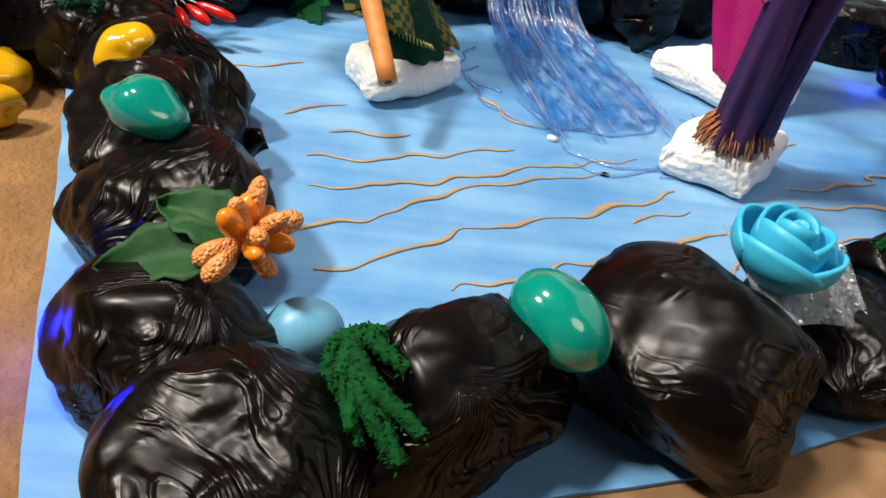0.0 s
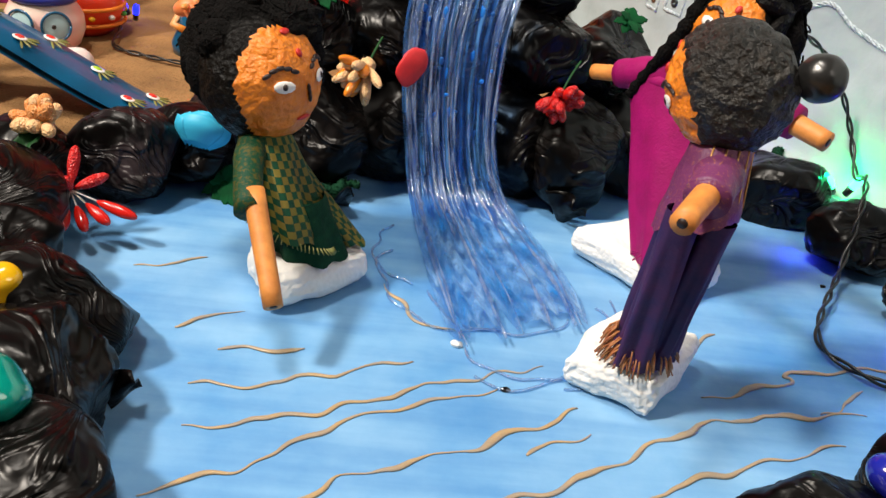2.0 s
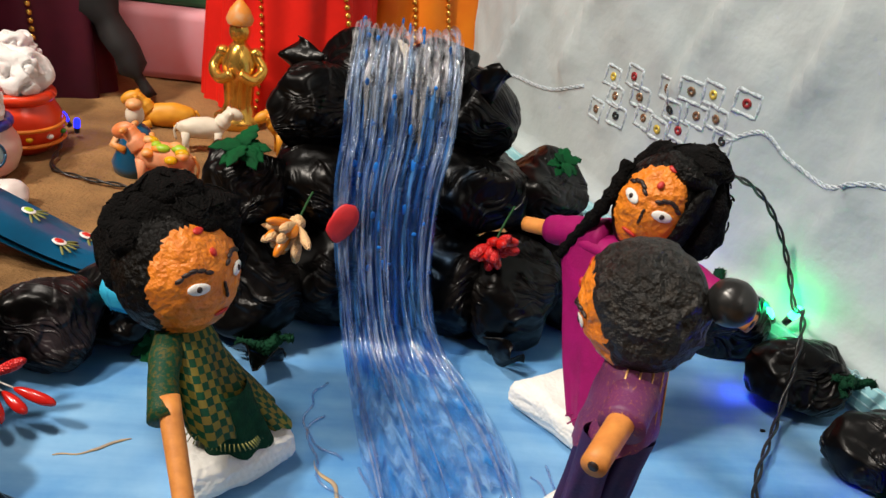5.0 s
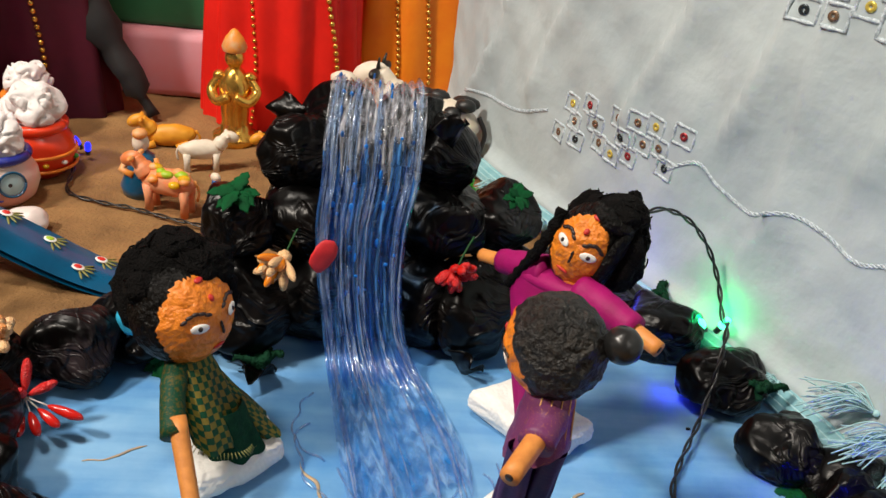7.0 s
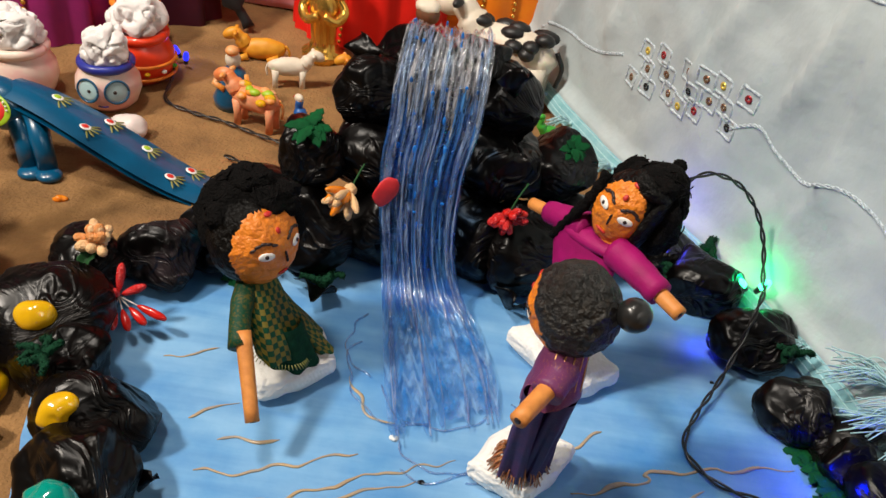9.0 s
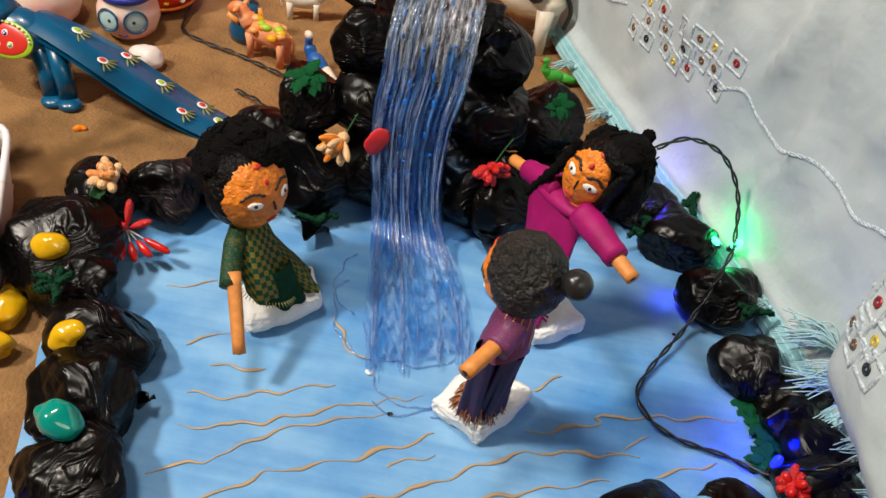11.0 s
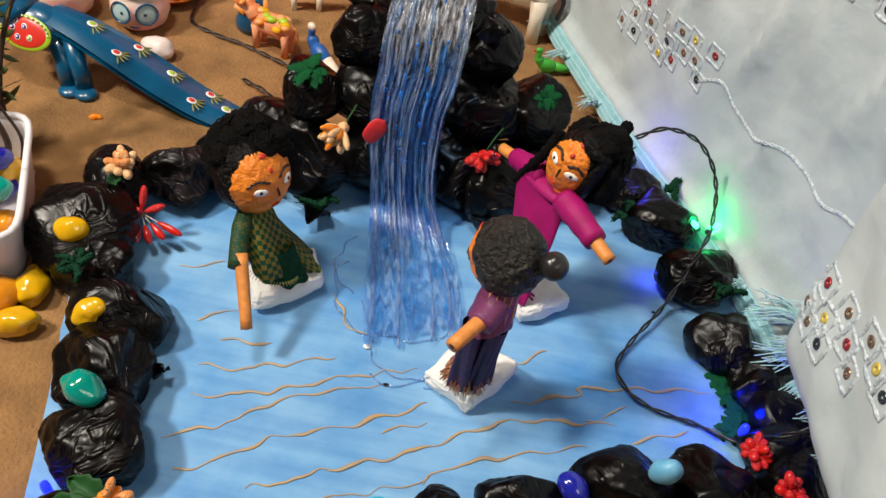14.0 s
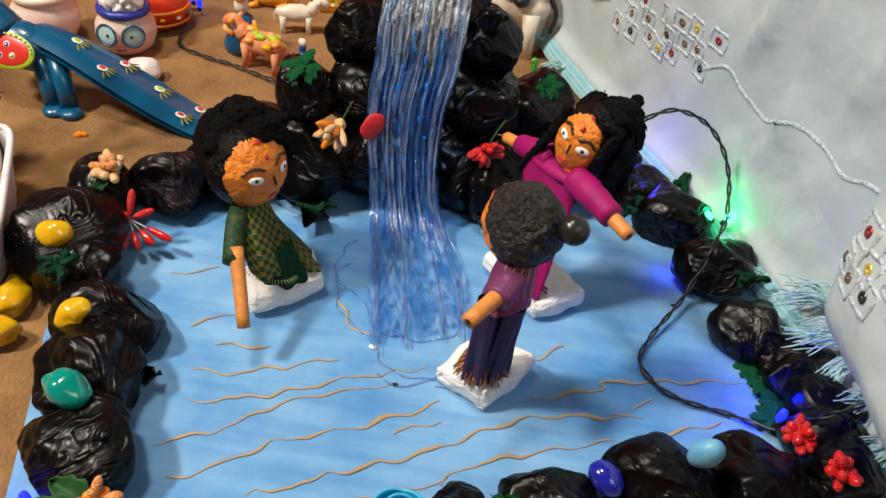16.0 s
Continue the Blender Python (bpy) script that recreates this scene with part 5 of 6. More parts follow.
# third patch high up
for y, z in ((0.669, 0.310), (0.650, 0.334), (0.646, 0.312), (0.631, 0.345), (0.627, 0.325), (0.612, 0.340), (0.610, 0.314)):
    sequin_cell(y, z, 0.0125, MIX[(k * 5 + 2) % 6], 45)
    k += 1
for line in ([(0.749, 0.138), (0.722, 0.157), (0.702, 0.145), (0.669, 0.137), (0.637, 0.154), (0.611, 0.153), (0.578, 0.146), (0.557, 0.155), (0.535, 0.16)],
             [(1.139, 0.055), (1.08, 0.085), (1.03, 0.096), (0.966, 0.104), (0.917, 0.125)],
             [(0.47, 0.165), (0.455, 0.185), (0.43, 0.205)], [(0.56, 0.27), (0.50, 0.25), (0.47, 0.27)]):
    pts = spline([(y, z, 0) for y, z in line], 14)
    bm = bmesh.new()
    for ph in (0.0, 2.1, 4.2):
        tube(bm, [cloth_place(p.x, p.y + 0.0013 * math.cos(i * 0.9 + ph), 0.0010 + 0.0006 * math.sin(i * 0.9 + ph))[0] for i, p in enumerate(pts)], 0.0011, 6)
    part("sewn_cord", bm, CORD, drape, "silver white cord sewn in a curve")


# ---- light string ----
def twisted(points, n=14, gap=0.0014, radius=0.0011, turns=140.0):
    pts = spline(points, n)
    out = []
    for ph in (0.0, math.pi):
        line, dist = [], 0.0
        for i, p in enumerate(pts):
            if i:
                dist += (p - pts[i - 1]).length
            d = (pts[min(i + 1, len(pts) - 1)] - pts[max(i - 1, 0)]).normalized()
            s = d.cross(Vector((0.1, 0.2, 1))).normalized()
            a = dist * turns + ph
            line.append(p + gap * (math.cos(a) * s + math.sin(a) * d.cross(s)))
        out.append((line, radius))
    return out


def light_string(points, label, leds):
    ob = thing("light_string", (0, 0, 0), label, "light string")
    for line, r in twisted(points):
        bm = bmesh.new()
        tube(bm, line, r, 7)
        part("wire", bm, CABLE, ob, "black plastic wire")
    for place, up, mat, colour in leds:
        bm = bmesh.new()
        lathe(bm, [(0.0, 0.0), (0.0034, 0.0), (0.0036, 0.007), (0.0028, 0.0105), (0.0, 0.0125)], 16)
        led = part("led", bm, mat, ob, colour + " light-emitting bulb")
        led.matrix_local = Matrix.Translation(place) @ aim(up).to_matrix().to_4x4()
        bm = bmesh.new()
        lathe(bm, [(0.0, -0.008), (0.0028, -0.008), (0.0030, 0.0), (0.0, 0.0)], 14)
        part("socket", bm, CABLE, led)
    return ob


light_string([(0.290, 0.612, 0.150), (0.318, 0.635, 0.150), (0.352, 0.655, 0.132), (0.378, 0.662, 0.105), (0.394, 0.656, 0.075), (0.398, 0.635, 0.050), (0.392, 0.612, 0.058), (0.378, 0.58, 0.048),
              (0.358, 0.543, 0.016), (0.327, 0.494, 0.006), (0.316, 0.464, 0.004), (0.328, 0.441, 0.004), (0.350, 0.428, 0.004), (0.386, 0.421, 0.005), (0.418, 0.408, 0.012), (0.44, 0.395, 0.05), (0.47, 0.40, 0.07)],
             "black twisted wire string with tiny coloured lights", [((0.402, 0.640, 0.038), (0.3, -0.3, 1), LED_GREEN, "green"), ((0.386, 0.642, 0.036), (-0.5, -0.3, 0.6), LED_GREEN, "green"),
                                                                    ((0.420, 0.412, 0.018), (0.1, 0.1, 1), LED_BLUE, "blue")])
light_string([(-0.27, 0.99, 0.01), (-0.25, 0.93, 0.0), (-0.24, 0.88, -0.003), (-0.20, 0.86, -0.003), (-0.165, 0.852, -0.003), (-0.12, 0.835, -0.003), (-0.075, 0.815, 0.0), (-0.05, 0.78, 0.01)],
             "black wire string lying on the sand with a blue light", [((-0.248, 0.975, 0.004), (0.2, -0.4, 1), LED_BLUE, "blue"), ((-0.262, 0.985, 0.006), (-0.3, -0.4, 1), LED_BLUE, "blue")])
light_string([(0.20, 0.265, 0.02), (0.22, 0.235, 0.02), (0.215, 0.205, 0.0), (0.17, 0.183, -0.004), (0.11, 0.158, -0.004), (0.05, 0.14, -0.004), (-0.03, 0.12, -0.004)],
             "black wire lying on the cardboard edge", [((0.222, 0.212, 0.006), (-0.2, -0.8, 0.4), WHITE_ENAMEL, "unlit")])
# unseen wire and bulb, added as a source for the side blue light
light_string([(-0.080, 0.240, 0.010), (-0.092, 0.240, 0.006), (-0.100, 0.236, 0.004), (-0.098, 0.226, 0.004)],
             "short added black wire with a blue light tucked between the rocks", [((-0.099, 0.238, 0.008), (-0.3, 0.2, 0.8), LED_BLUE, "blue")])
light_string([(-0.14, 0.78, -0.002), (-0.11, 0.765, 0.0), (-0.09, 0.75, 0.0), (-0.06, 0.72, 0.01)], "short black wire with a red light", [((-0.09, 0.742, 0.0), (-0.3, -0.4, 1), LED_RED, "red")])


# ---- peacock figure ----
peacock = bmesh.new()
blob(peacock, (-0.347, 0.728, 0.052), (0.036, 0.024, 0.026), Euler((0, radians(14), radians(-4))).to_quaternion(), 4, 0.03, 30, 0)
tube(peacock, spline([(-0.365, 0.728, 0.06), (-0.395, 0.735, 0.085), (-0.405, 0.742, 0.12), (-0.402, 0.742, 0.15)], 6), [0.024] * 6 + [0.018] * 6 + [0.012] * 7, 16)
blob(peacock, (-0.405, 0.738, 0.158), (0.016, 0.014, 0.015), None, 3)
grid(peacock, 10, 40, lambda u, v: Vector((-0.335 + 0.222 * v, 0.733 - 0.025 * v + 0.10 * 0 + (u - 0.5) * (0.04 + 0.018 * math.sin(v * 3.0)) * (1 if v < 0.93 else 1 - ((v - 0.93) / 0.075) ** 2 * 0.8),
                                           0.070 - 0.078 * smooth_step(-0.1, 1.05, v) + 0.006 * math.sin(u * math.pi))))
grid(peacock, 10, 40, lambda u, v: Vector((-0.335 + 0.222 * v, 0.733 - 0.025 * v + (u - 0.5) * (0.04 + 0.018 * math.sin(v * 3.0)) * (1 if v < 0.93 else 1 - ((v - 0.93) / 0.075) ** 2 * 0.8),
                                           0.062 - 0.075 * smooth_step(-0.1, 1.05, v))))
for a in (-0.300, -0.318):
    tube(peacock, [(a - 0.012, 0.722, 0.05), (a, 0.708, 0.02), (a + 0.004, 0.703, GROUND + 0.006)], [0.012, 0.010, 0.010], 14)
    blob(peacock, (a + 0.008, 0.696, GROUND + 0.005), (0.013, 0.012, 0.006), None, 3)
# wing: red drop with a lime rim, white dots and painted eyes
wing = Euler((radians(58), 0, radians(-8))).to_matrix()
for s, z, mi in ((1.0, 0.0, 2), (0.84, 0.0012, 1)):
    blob(peacock, Vector((-0.352, 0.706, 0.056)) + wing @ Vector((0, 0, z + 0.002)), (0.031 * s, 0.019 * s, 0.003), wing.to_quaternion(), 4, 0, 1, mi)
for k in range(14):
    a = 0.2 + k * 0.22
    blob(peacock, Vector((-0.352, 0.706, 0.056)) + wing @ Vector((0.0285 * math.cos(a), 0.0172 * math.sin(a), 0.005)), (0.0011,) * 3, None, 2, 0, 1, 3)
for dx, dy in ((-0.014, 0.003), (0.0, 0.006), (-0.006, -0.006), (0.008, -0.004), (-0.012, -0.004 + 0.014)):
    for q, (s, mi) in enumerate(((0.004, 3), (0.0027, 2 if dx > 0 else 4), (0.0013, 3))):
        blob(peacock, Vector((-0.352, 0.706, 0.056)) + wing @ Vector((dx, dy, 0.0055 + 0.0007 * q)), (s, s, 0.001), wing.to_quaternion(), 2, 0, 1, mi)
# tail eyes: ringed dot with a fan of short strokes
for k, (v, w, mi) in enumerate([(0.20, 0.25, 2), (0.36, -0.45, 1), (0.42, 0.5, 1), (0.60, 0.30, 2), (0.74, -0.45, 1), (0.80, 0.45, 1), (0.90, 0.05, 2)]):
    wd = 0.02 + 0.009 * math.sin(v * 3)
    p = Vector((-0.335 + 0.222 * v, 0.733 - 0.025 * v + w * wd, 0.0735 - 0.078 * smooth_step(-0.1, 1.05, v) + 0.004))
    slope = Euler((0, radians(18), 0)).to_quaternion()
    for q in range(5):
        a = radians(-62 + 26 * q)
        t = p + Vector((0.0095 * math.cos(a), 0.0095 * math.sin(a), -0.003))
        blob(peacock, t, (0.0055, 0.0011, 0.0008), Euler((0, radians(18), a)).to_quaternion(), 2, 0, 1, 5)
    for s, m2, z in ((0.0058, 3, 0.0), (0.0038, mi, 0.0008)):
        blob(peacock, p + Vector((0, 0, z)), (s, s * 0.8, 0.0012), slope, 3, 0, 1, m2)
tagged(part("peacock_figure", peacock, [PEACOCK, PEACOCK_RED, LIME, WHITE_ENAMEL, POT_BLUE, OLIVE]), "blue enamelled peacock figure with a long dotted tail", "figurine")


# ---- pots with cotton ----
def pot(place, r, body, rim, label, seed, face=False, band=None):
    ob = thing("pot", place, label, "pot", "painted pots")
    bm = bmesh.new()
    lathe(bm, [(0.0, 0.0), (r * 0.62, 0.0), (r * 0.86, r * 0.22), (r, r * 0.62), (r * 0.97, r * 0.95), (r * 0.80, r * 1.28), (r * 0.70, r * 1.40), (r * 0.62, r * 1.40), (r * 0.6, r * 1.1), (0.0, r * 1.0)], 40)
    part("body", bm, body, ob)
    bm = bmesh.new()
    ring = [Vector((r * 0.74 * math.cos(a), r * 0.74 * math.sin(a), r * 1.46)) for a in (2 * math.pi * k / 36 for k in range(37))]
    tube(bm, ring, r * 0.14, 12)
    part("rim", bm, rim, ob, "rounded painted rim")
    rg = random.Random(seed)
    bm = bmesh.new()
    bmesh.ops.create_icosphere(bm, subdivisions=5, radius=1.0)
    for v in bm.verts:
        d = v.co.normalized()
        k = 1.05 + 0.30 * noise.noise(d * 1.5 + Vector((seed, 0, 0))) - 0.30 * max(0.0, 0.16 - abs(noise.noise(d * 1.9 + Vector((seed, 3, 0))))) / 0.16 + 0.025 * noise.noise(d * 9)
        v.co = Vector((d.x * r * 0.72 * k, d.y * r * 0.7 * k, r * 1.95 + d.z * r * 0.62 * k))
    part("cotton_wool", bm, COTTON, ob, "fluffy white cotton wool")
    if band:
        for z in (0.35, 0.75):
            bm = bmesh.new()
            tube(bm, [Vector((r * 1.0 * math.cos(a), r * 1.0 * math.sin(a), r * z)) for a in (2 * math.pi * k / 36 for k in range(37))], r * 0.05, 8)
            part("band", bm, band, ob, "painted raised band")
        for k in range(12):
            a = 2 * math.pi * k / 12
            bm = bmesh.new()
            blob(bm, (r * 1.0 * math.cos(a), r * 1.0 * math.sin(a), r * 0.55), (r * 0.09, r * 0.09, r * 0.07), None, 2)
            part("dot", bm, (TOY_GREEN, PEB_YELLOW, WHITE_ENAMEL)[k % 3], ob)
    if face:
        for s in (-1, 1):
            a = radians(-78 + s * 25)
            n = Vector((math.cos(a), math.sin(a), 0.12)).normalized()
            p = Vector((r * 0.985 * math.cos(a), r * 0.985 * math.sin(a), r * 0.86))
            turn = aim(n)
            bm = bmesh.new()
            blob(bm, p, (r * 0.33, r * 0.33, r * 0.05), turn, 3)
            lens = part("lens", bm, LENS_BLUE, ob, "pale blue painted round lens")
            bm = bmesh.new()
            m = turn.to_matrix()
            tube(bm, [p + m @ Vector((r * 0.36 * math.cos(t), r * 0.36 * math.sin(t), r * 0.03)) for t in (2 * math.pi * k / 24 for k in range(25))], r * 0.035, 6)
            part("lens_ring", bm, PEACOCK, lens, "blue painted ring")
            bm = bmesh.new()
            blob(bm, p + m @ Vector((r * 0.06 * -s, 0, r * 0.05)), (r * 0.06, r * 0.06, r * 0.03), turn, 2)
            part("pupil", bm, INK, lens)
        bm = bmesh.new()
        a = radians(-78)
        tube(bm, [Vector((r * math.cos(a + d) * 1.0, r * math.sin(a + d) * 1.0, r * (0.42 - 0.05 * math.cos(d * 6)))) for d in (-0.15, -0.05, 0.05, 0.15)], r * 0.025, 6)
        part("painted_mouth", bm, POT_BLUE, ob)
    return ob


pot((-0.298, 0.862, GROUND), 0.036, POT_PALE, POT_BLUE, "pale pink pot with painted blue spectacles and cotton wool", 3, face=True)
pot((-0.288, 0.935, GROUND), 0.040, POT_RED, POT_RED, "red clay pot with painted bands full of cotton wool", 5, band=POT_ORANGE)
pot((-0.395, 0.855, GROUND), 0.040, POT_PALE, POT_PALE, "pale pot heaped with white cotton wool", 9)
pot((-0.33, 1.03, GROUND), 0.036, POT_RED, POT_ORANGE, "red clay pot standing behind, full of cotton wool", 12, band=PEB_YELLOW)


# ---- small toy figures, each one solid piece ----
def quadruped(place, size, heading, mats, label, spots=0, lying=False, horns=False, seed=0):
    bm = bmesh.new()
    s = size
    lift = 0.0 if not lying else -0.32 * s
    blob(bm, (0, 0, 0.55 * s + lift), (0.5 * s, 0.22 * s, 0.24 * s), None, 4, 0.08, 4 / s, 0, seed)
    tube(bm, spline([(0.38 * s, 0, 0.62 * s + lift), (0.5 * s, 0, 0.78 * s + lift), (0.6 * s, 0, 0.88 * s + lift)], 5), [0.17 * s] * 5 + [0.13 * s] * 6, 14)
    blob(bm, (0.68 * s, 0, 0.86 * s + lift), (0.2 * s, 0.12 * s, 0.13 * s), Euler((0, radians(25), 0)).to_quaternion(), 3)
    for e in (-1, 1):
        blob(bm, (0.58 * s, e * 0.16 * s, 0.93 * s + lift), (0.05 * s, 0.1 * s, 0.05 * s), None, 2, mi=1)
        if horns:
            tube(bm, [(0.58 * s, e * 0.06 * s, 0.96 * s + lift), (0.56 * s, e * 0.1 * s, 1.08 * s + lift)], [0.025 * s, 0.008 * s], 8, 1)
        for x in (-0.34, 0.32):
            if lying:
                tube(bm, [(x * s, e * 0.2 * s, 0.12 * s), ((x + 0.25) * s, e * 0.24 * s, 0.05 * s)], [0.08 * s, 0.06 * s], 10)
            else:
                tube(bm, [(x * s, e * 0.12 * s, 0.5 * s), (x * s, e * 0.12 * s, 0.25 * s), (x * s, e * 0.12 * s, 0.0)], [0.1 * s, 0.07 * s, 0.075 * s], 12)
    tube(bm, spline([(-0.48 * s, 0, 0.66 * s + lift), (-0.56 * s, 0, 0.5 * s + lift), (-0.53 * s, 0, 0.3 * s + lift)], 4), 0.025 * s, 8, 1)
    rg = random.Random(seed)
    for k in range(spots):
        a, b = rg.uniform(-0.4, 0.4), rg.uniform(-1.3, 1.3)
        blob(bm, (a * s, 0.205 * s * math.sin(b), 0.55 * s + lift + 0.225 * s * math.cos(b)), (rg.uniform(0.08, 0.15) * s, 0.09 * s, 0.07 * s), None, 2, 0.2, 5 / s, 1 + k % (len(mats) - 1), seed + k)
    ob = part("animal_figurine", bm, mats)
    ob.matrix_world = pose(*place, 0, 0, heading)
    return tagged(ob, label, "figurine", "toy animal figures")


quadruped((-0.128, 0.862, GROUND), 0.062, 165, [TOY_PINK, TOY_ORANGE, LIME, TOY_ORANGE, PEB_YELLOW], "pink and orange painted toy elephant on the sand", 12, seed=3)
quadruped((-0.115, 0.968, GROUND), 0.050, 15, [TOY_WHITE, TOY_WHITE], "ivory white toy cow on the sand", 0, seed=5)
quadruped((-0.165, 1.035, GROUND), 0.060, 190, [TOY_YELLOW, TOY_YELLOW], "amber toy cow lying on the sand", 0, True, seed=6)
quadruped((-0.02, 0.99, GROUND), 0.050, 200, [TOY_YELLOW, TOY_ORANGE], "amber toy calf behind the mound", 2, seed=7)
quadruped((0.155, 1.03, GROUND), 0.125, 160, [TOY_WHITE, TOY_BLACK], "black and white toy cow behind the mound", 14, horns=True, seed=8)


def bird(place, size, heading, mats, label, seed):
    bm = bmesh.new()
    s = size
    blob(bm, (0, 0, 0.4 * s), (0.42 * s, 0.22 * s, 0.26 * s), Euler((0, radians(-20), 0)).to_quaternion(), 3, 0.05, 3 / s, 0)
    tube(bm, spline([(0.25 * s, 0, 0.5 * s), (0.42 * s, 0, 0.75 * s), (0.40 * s, 0, 0.98 * s)], 5), [0.16 * s] * 5 + [0.1 * s] * 6, 12)
    blob(bm, (0.43 * s, 0, 1.03 * s), (0.14 * s, 0.1 * s, 0.11 * s), None, 3, mi=1)
    tube(bm, [(0.54 * s, 0, 1.02 * s), (0.66 * s, 0, 0.98 * s)], [0.05 * s, 0.012 * s], 8, 2)
    tube(bm, [(-0.3 * s, 0, 0.36 * s), (-0.7 * s, 0, 0.22 * s), (-1.0 * s, 0, 0.1 * s)], [0.17 * s, 0.15 * s, 0.05 * s], 12, 1)
    tube(bm, [(0, 0, 0.2 * s), (0, 0, 0)], [0.12 * s, 0.2 * s], 10)
    ob = part("bird_figurine", bm, mats)
    ob.matrix_world = pose(*place, 0, 0, heading)
    return tagged(ob, label, "figurine", "toy animal figures")


bird((-0.063, 0.845, GROUND), 0.045, 140, [TOY_BLUE, TOY_WHITE, BUD_RED], "small blue and white toy peacock on the sand", 1)
bird((0.215, 0.93, GROUND), 0.035, 200, [TOY_GREEN, TOY_GREEN, BUD_RED], "small green toy parrot on the sand", 2)

# seated painted figure, plain
bm = bmesh.new()
lathe(bm, [(0.0, 0.0), (0.022, 0.0), (0.024, 0.012), (0.016, 0.03), (0.014, 0.045), (0.006, 0.052), (0.0, 0.053)], 20)
blob(bm, (0, 0, 0.060), (0.009, 0.009, 0.011), None, 3, mi=1)
blob(bm, (0, -0.002, 0.071), (0.008, 0.008, 0.006), None, 3, mi=2)
for e in (-1, 1):
    tube(bm, [(e * 0.014, 0, 0.042), (e * 0.02, -0.008, 0.03), (e * 0.006, -0.016, 0.028)], 0.004, 8, 2)
ob = part("figurine", bm, [PEACOCK, TOY_WHITE, TOY_ORANGE])
ob.location = (-0.165, 0.90, GROUND)
tagged(ob, "small painted seated clay figurine in blue on the sand", "figurine")

# golden standing figure, plain
bm = bmesh.new()
lathe(bm, [(0.0, 0.0), (0.03, 0.0), (0.031, 0.012), (0.022, 0.016), (0.018, 0.03), (0.02, 0.06), (0.022, 0.085), (0.014, 0.10), (0.008, 0.108), (0.0, 0.109)], 24)
blob(bm, (0, 0, 0.121), (0.013, 0.013, 0.015), None, 4)
lathe(bm, [(0.015, 0.130), (0.017, 0.136), (0.012, 0.148), (0.004, 0.158), (0.0, 0.16)], 20, 1)
for e in (-1, 1):
    tube(bm, spline([(e * 0.018, 0, 0.094), (e * 0.030, -0.006, 0.076), (e * 0.020, -0.022, 0.066), (e * 0.004, -0.026, 0.074)], 5), 0.007, 12)
    blob(bm, (e * 0.02, 0, 0.094), (0.009, 0.008, 0.008), None, 3)
ob = part("golden_statue", bm, [GOLD, TOY_ORANGE])
ob.location = (-0.092, 1.065, GROUND)
ob.scale = (0.92, 0.92, 0.92)
tagged(ob, "shiny gold-painted standing statue before red cloth", "statue")


# ---- dressed forms and drapes behind ----
def gown(place, w, d, h, mats, label, folds, seed, trims=(), top=0.35):
    """A full pleated cloth gown standing like a bell."""
    ob = thing("gown", place, label, "gown", "cloth gowns behind")
    bm = bmesh.new()

    def f(u, v):
        a = 2 * math.pi * u
        k = (1 - (1 - top) * v ** 1.3) * (1 + 0.07 * math.sin(folds * a + 2 * noise.noise(Vector((math.cos(a), math.sin(a), seed)))) + 0.05 * noise.noise(Vector((math.cos(a) * 2, math.sin(a) * 2, v * 2 + seed))))
        return Vector((w * k * math.cos(a), d * k * math.sin(a), h * v))

    grid(bm, 120, 24, f, 0, wrap=True)
    cloth = part("cloth", bm, mats[0], ob)
    for u, mat, r in trims:
        bm = bmesh.new()
        for j in range(46):
            p = f(u + 0.01 * math.sin(j * 0.2), j / 45)
            n = Vector((p.x / w, p.y / d, 0)).normalized()
            blob(bm, p + n * r * 0.5, (r, r, r * 1.1), None, 1)
        part("trim", bm, mat, cloth, "gold bead trim")
    return ob


gown((-0.045, 1.165, GROUND), 0.105, 0.06, 0.42, [RED_CLOTH], "bright red satin gown standing behind the mound", 13, 1.0, [(0.70, GOLD, 0.003), (0.86, GOLD, 0.004)], 0.75)
gown((0.125, 1.24, GROUND), 0.105, 0.06, 0.40, [ORANGE_CLOTH], "orange satin gown with gold trim behind the mound", 11, 2.0, [(0.72, GOLD, 0.004), (0.79, GOLD, 0.004)], 0.7)
gown((-0.365, 1.13, GROUND), 0.105, 0.055, 0.42, [MAROON_CLOTH], "dark maroon velvet gown with gold bead trim", 9, 3.0, [(0.68, GOLD, 0.004), (0.80, GOLD, 0.004)], 0.6)
gown((-0.47, 1.03, GROUND), 0.10, 0.06, 0.42, [VIOLET_CLOTH], "violet gown with gold trim beside the pots", 9, 4.0, [(0.78, GOLD, 0.004)], 0.7)
# plain black slanted band, built as a bent tube that widens upward
bm = bmesh.new()
tube(bm, spline([(-0.205, 1.105, 0.0), (-0.235, 1.115, 0.05), (-0.285, 1.13, 0.13), (-0.33, 1.14, 0.25), (-0.36, 1.14, 0.4)], 6), [0.008] * 4 + [0.018] * 6 + [0.028] * 8 + [0.035] * 7, 20)
for v in bm.verts:
    v.co += 0.006 * Vector((noise.noise(v.co * 40), noise.noise(v.co * 40 + Vector((5, 0, 0))), 0))
tagged(part("slanted_black_form", bm, PLAIN_BLACK), "black slanted form beside the maroon gown", "scarf")


def hanging(name, x0, x1, y, z0, z1, mat, label, seed):
    bm = bmesh.new()
    grid(bm, 60, 20, lambda u, v: Vector((x0 + (x1 - x0) * u, y + 0.012 * math.sin(u * 26 + seed) + 0.02 * noise.noise(Vector((u * 5, v * 3, seed))), z0 + (z1 - z0) * v)))
    ob = part(name, bm, mat)
    ob.modifiers.new("thick", "SOLIDIFY").thickness = 0.002
    return tagged(ob, label, "cloth")


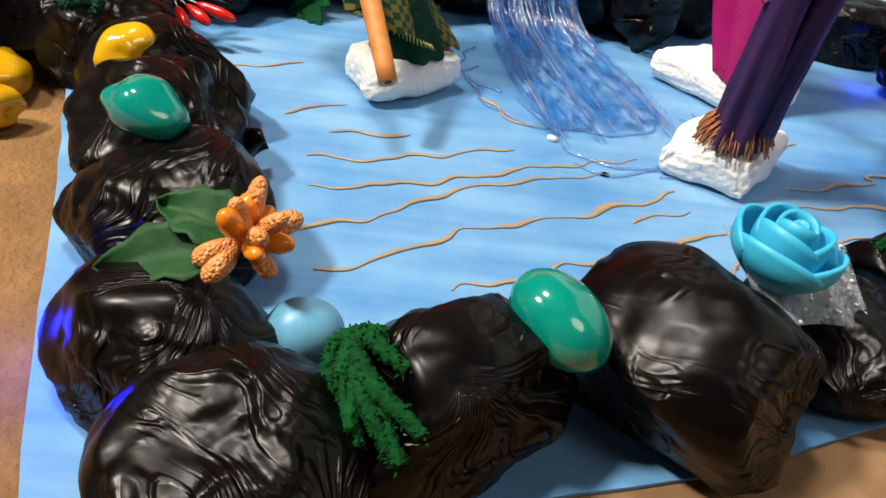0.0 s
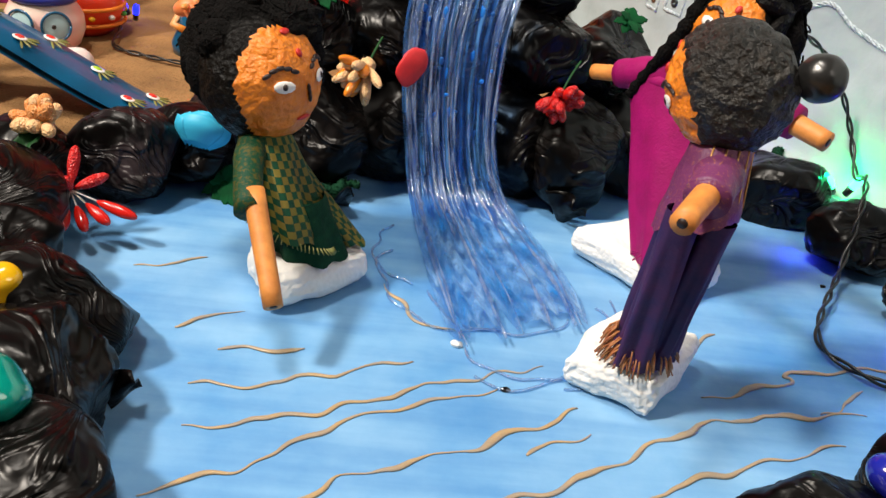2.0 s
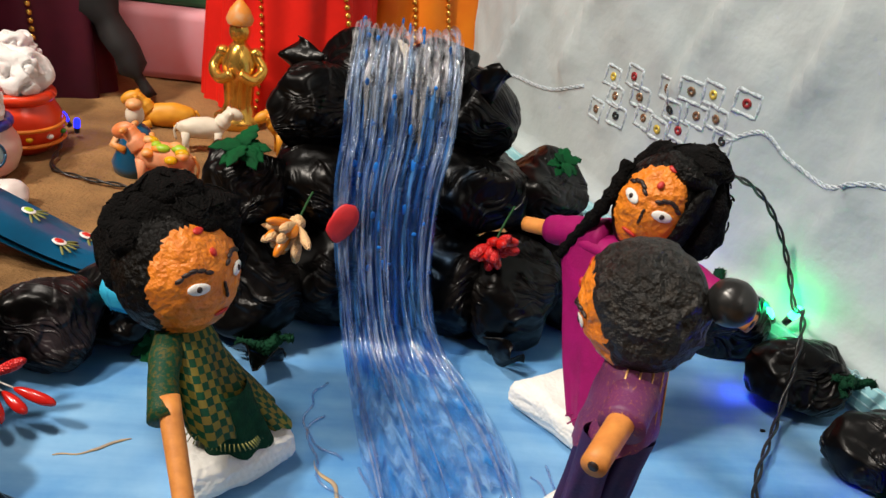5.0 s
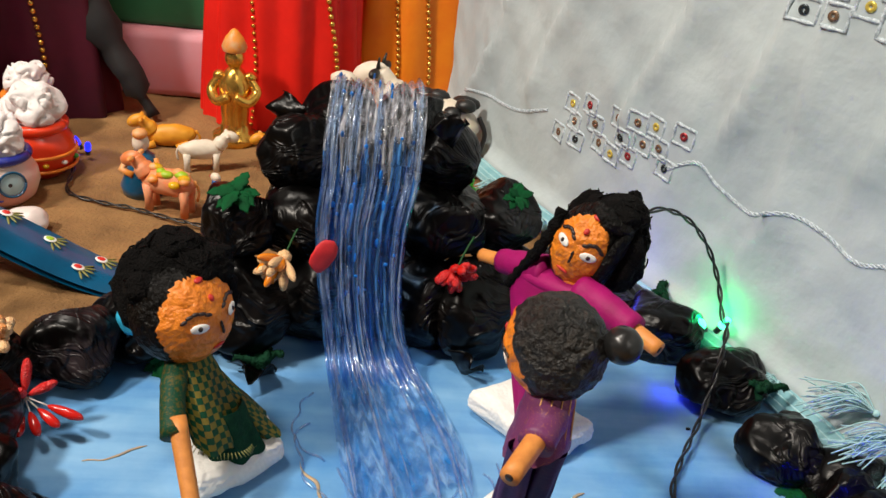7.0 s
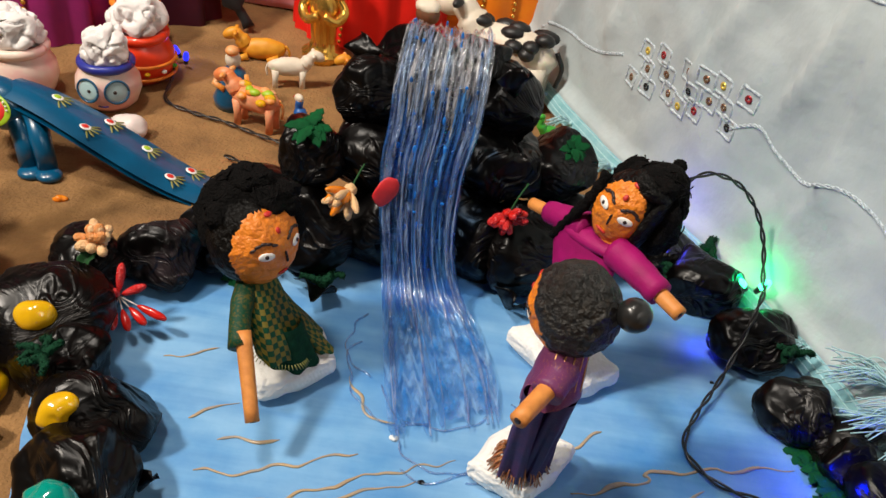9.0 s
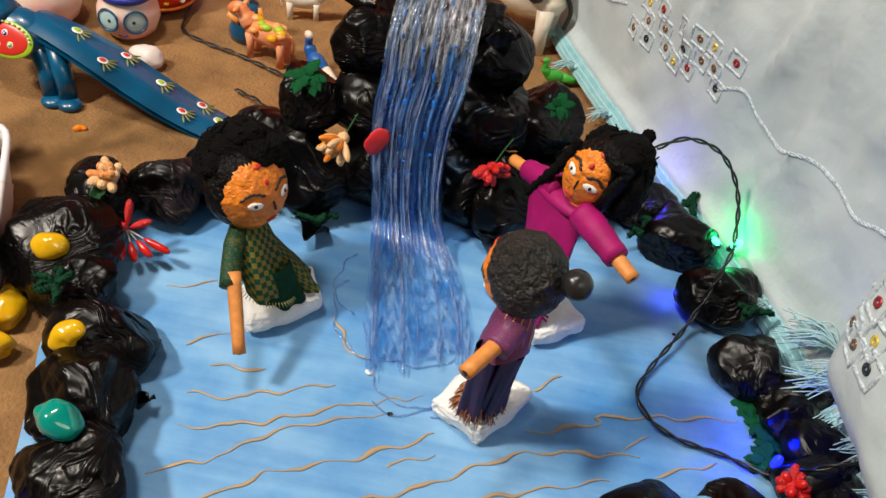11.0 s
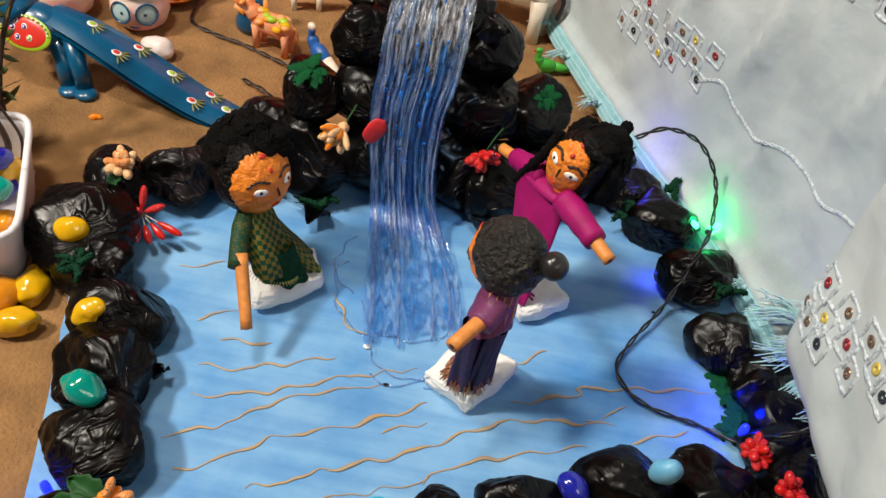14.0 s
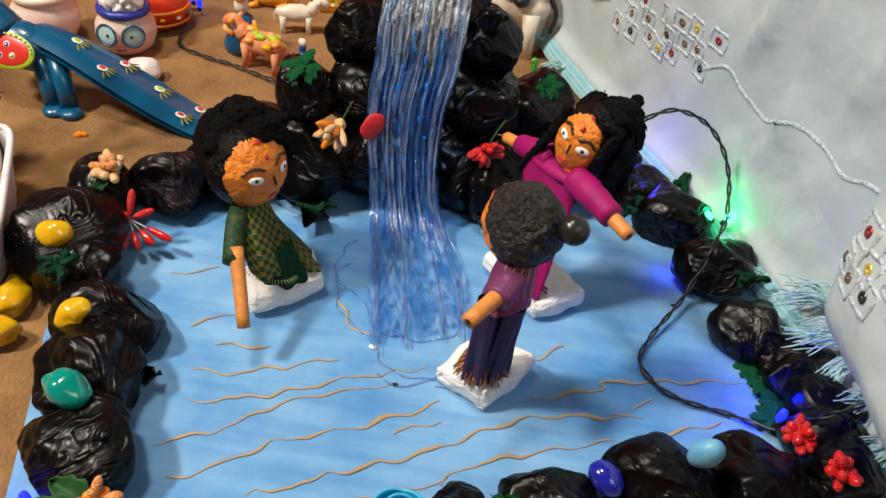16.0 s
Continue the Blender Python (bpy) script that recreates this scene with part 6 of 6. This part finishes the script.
hanging("backdrop_cloth", -0.9, 0.6, 1.36, GROUND, 0.7, RED_CLOTH, "red cloth hung as the display's back wall", 1.0)
bm = bmesh.new()
box(bm, (-0.30, 1.20, GROUND), (-0.10, 1.30, 0.085), 0.012)
tagged(part("cloth_covered_step", bm, PINK_CLOTH), "pink cloth-covered step behind the figures", "step")
bm = bmesh.new()
box(bm, (-0.32, 1.225, 0.085), (-0.09, 1.30, 0.19), 0.008)
tagged(part("cloth_covered_step", bm, GREEN_CLOTH), "green cloth-covered block on the pink step", "step")

# small clay head figure peeping over the mound: a plain lump with a white cap
bm = bmesh.new()
blob(bm, (0, 0, 0.06), (0.02, 0.018, 0.06), None, 3, 0.1, 30, 0)
blob(bm, (0, 0, 0.125), (0.018, 0.017, 0.018), None, 3, 0.06, 60, 0)
blob(bm, (0, 0.003, 0.135), (0.019, 0.018, 0.012), None, 3, 0.15, 90, 1)
ob = part("figurine", bm, [material("brown_clay", (0.2, 0.07, 0.03), 0.6, (0.14, 0.05, 0.02), 40), TOY_WHITE])
ob.location = (0.045, 1.02, GROUND - 0.0)
ob.scale = (0.85, 0.85, 0.82)
tagged(ob, "brown clay figurine with a white cap behind the mound", "figurine")

# ---- white tray with pebbles and plastic plant ----
tray = thing("tray", (-0.313, 0.470, GROUND), "white plastic tray holding coloured pebbles", "tray")
tray.rotation_euler = (0, 0, radians(24))
bm = bmesh.new()


def tray_side(u, v):
    a = 2 * math.pi * u
    k = 0.9 + 0.1 * v
    q = (abs(math.cos(a)) ** 8 + abs(math.sin(a)) ** 8) ** (-1 / 8)
    return Vector((0.075 * k * q * math.cos(a), 0.085 * k * q * math.sin(a), 0.066 * v))


grid(bm, 80, 6, tray_side, wrap=True)
side = part("side", bm, TRAY, tray)
side.modifiers.new("thick", "SOLIDIFY").thickness = 0.003
bm = bmesh.new()
tube(bm, [tray_side(k / 80, 1.0) + Vector((0, 0, 0.0005)) for k in range(81)], 0.0035, 8)
part("rim", bm, TRAY, side, "rolled rim")
bm = bmesh.new()
box(bm, (-0.066, -0.075, 0.001), (0.066, 0.075, 0.004), 0.001)
part("bottom", bm, TRAY, tray)
rg = random.Random(11)
for k in range(34):
    mat, word = ((PEB_YELLOW, "yellow"), (PEB_YELLOW, "yellow"), (PEB_TEAL, "teal"), (PEB_BLUE, "deep blue"), (PEB_AMBER, "amber"))[k % 5]
    a, b = rg.uniform(-0.05, 0.05), rg.uniform(-0.06, 0.06)
    c24, s24 = math.cos(radians(24)), math.sin(radians(24))
    pebble((-0.313 + a * c24 - b * s24, 0.470 + a * s24 + b * c24, 0.008 + (k % 3) * 0.016), (0.016 * rg.uniform(0.8, 1.2), 0.013, 0.011), (rg.uniform(-20, 20), rg.uniform(-20, 20), rg.uniform(0, 180)), mat, "glossy %s glazed pebble lying in the white tray" % word, 200 + k, 0.25)

plant = thing("artificial_plant", (-0.325, 0.58, GROUND), "olive and brown plastic plant with bare roots", "plant")
for k in range(7):
    a = rg.uniform(0, 6.28)
    pts = spline([(0.02 * math.cos(a), 0.02 * math.sin(a), 0.0), (0.012 * math.cos(a + 1), 0.012 * math.sin(a + 1), 0.06), (0.025 * math.cos(a + 2), 0.03 * math.sin(a + 2), 0.12), (0.07 * math.cos(a + 2.2), 0.07 * math.sin(a + 2.2), 0.19)], 8)
    bm = bmesh.new()
    tube(bm, pts, [0.004 * (1 - 0.5 * i / len(pts)) for i in range(len(pts))], 8)
    part("stem", bm, BARK, plant)
    for j in range(26):
        p = pts[8 + rg.randrange(len(pts) - 8)]
        d = Vector((rg.uniform(-1, 1), rg.uniform(-1, 1), rg.uniform(-0.3, 0.8))).normalized()
        s = d.orthogonal().normalized()
        bm = bmesh.new()
        ln, wd = rg.uniform(0.012, 0.028), rg.uniform(0.002, 0.004)
        grid(bm, 2, 5, lambda u, v: p + d * ln * v + s * (u - 0.5) * 2 * wd * math.sin(math.pi * (0.1 + 0.88 * v)) + d.cross(s) * 0.003 * v * v)
        lf = part("leaf", bm, FERN, plant)
        lf.modifiers.new("thick", "SOLIDIFY").thickness = 0.0005
for k in range(7):
    a = rg.uniform(-2.2, 0.4)
    bm = bmesh.new()
    tube(bm, spline([(0, 0, 0.10), (0.03 * math.cos(a), 0.03 * math.sin(a), 0.085), (0.045 * math.cos(a + 0.2), 0.05 * math.sin(a + 0.2), 0.05), (0.05 * math.cos(a), 0.055 * math.sin(a), 0.02)], 6), 0.0016, 6)
    part("root", bm, BARK, plant)

# ---- small bits ----
for x, y, size, mat, label in ((0.093, 0.431, 0.0035, FOAM, "tiny white polystyrene crumb on the pond"), (0.117, 0.396, 0.0028, BAG, "tiny black plastic scrap on the pond"),
                               (-0.267, 0.664, 0.006, BUD_ORANGE, "small orange thread scrap on the sand"), (0.352, 0.545, 0.002, BAG, "tiny black scrap on the pond")):
    bm = bmesh.new()
    blob(bm, (0, 0, 0), (size, size * 0.7, size * 0.5), None, 3, 0.6, 0.8 / size, 0, x * 50)
    ob = part("scrap", bm, mat)
    ob.location = (x, y, (GROUND if x < -0.2 else 0.0) + size * 0.35)
    tagged(ob, label, "scrap", "scraps")
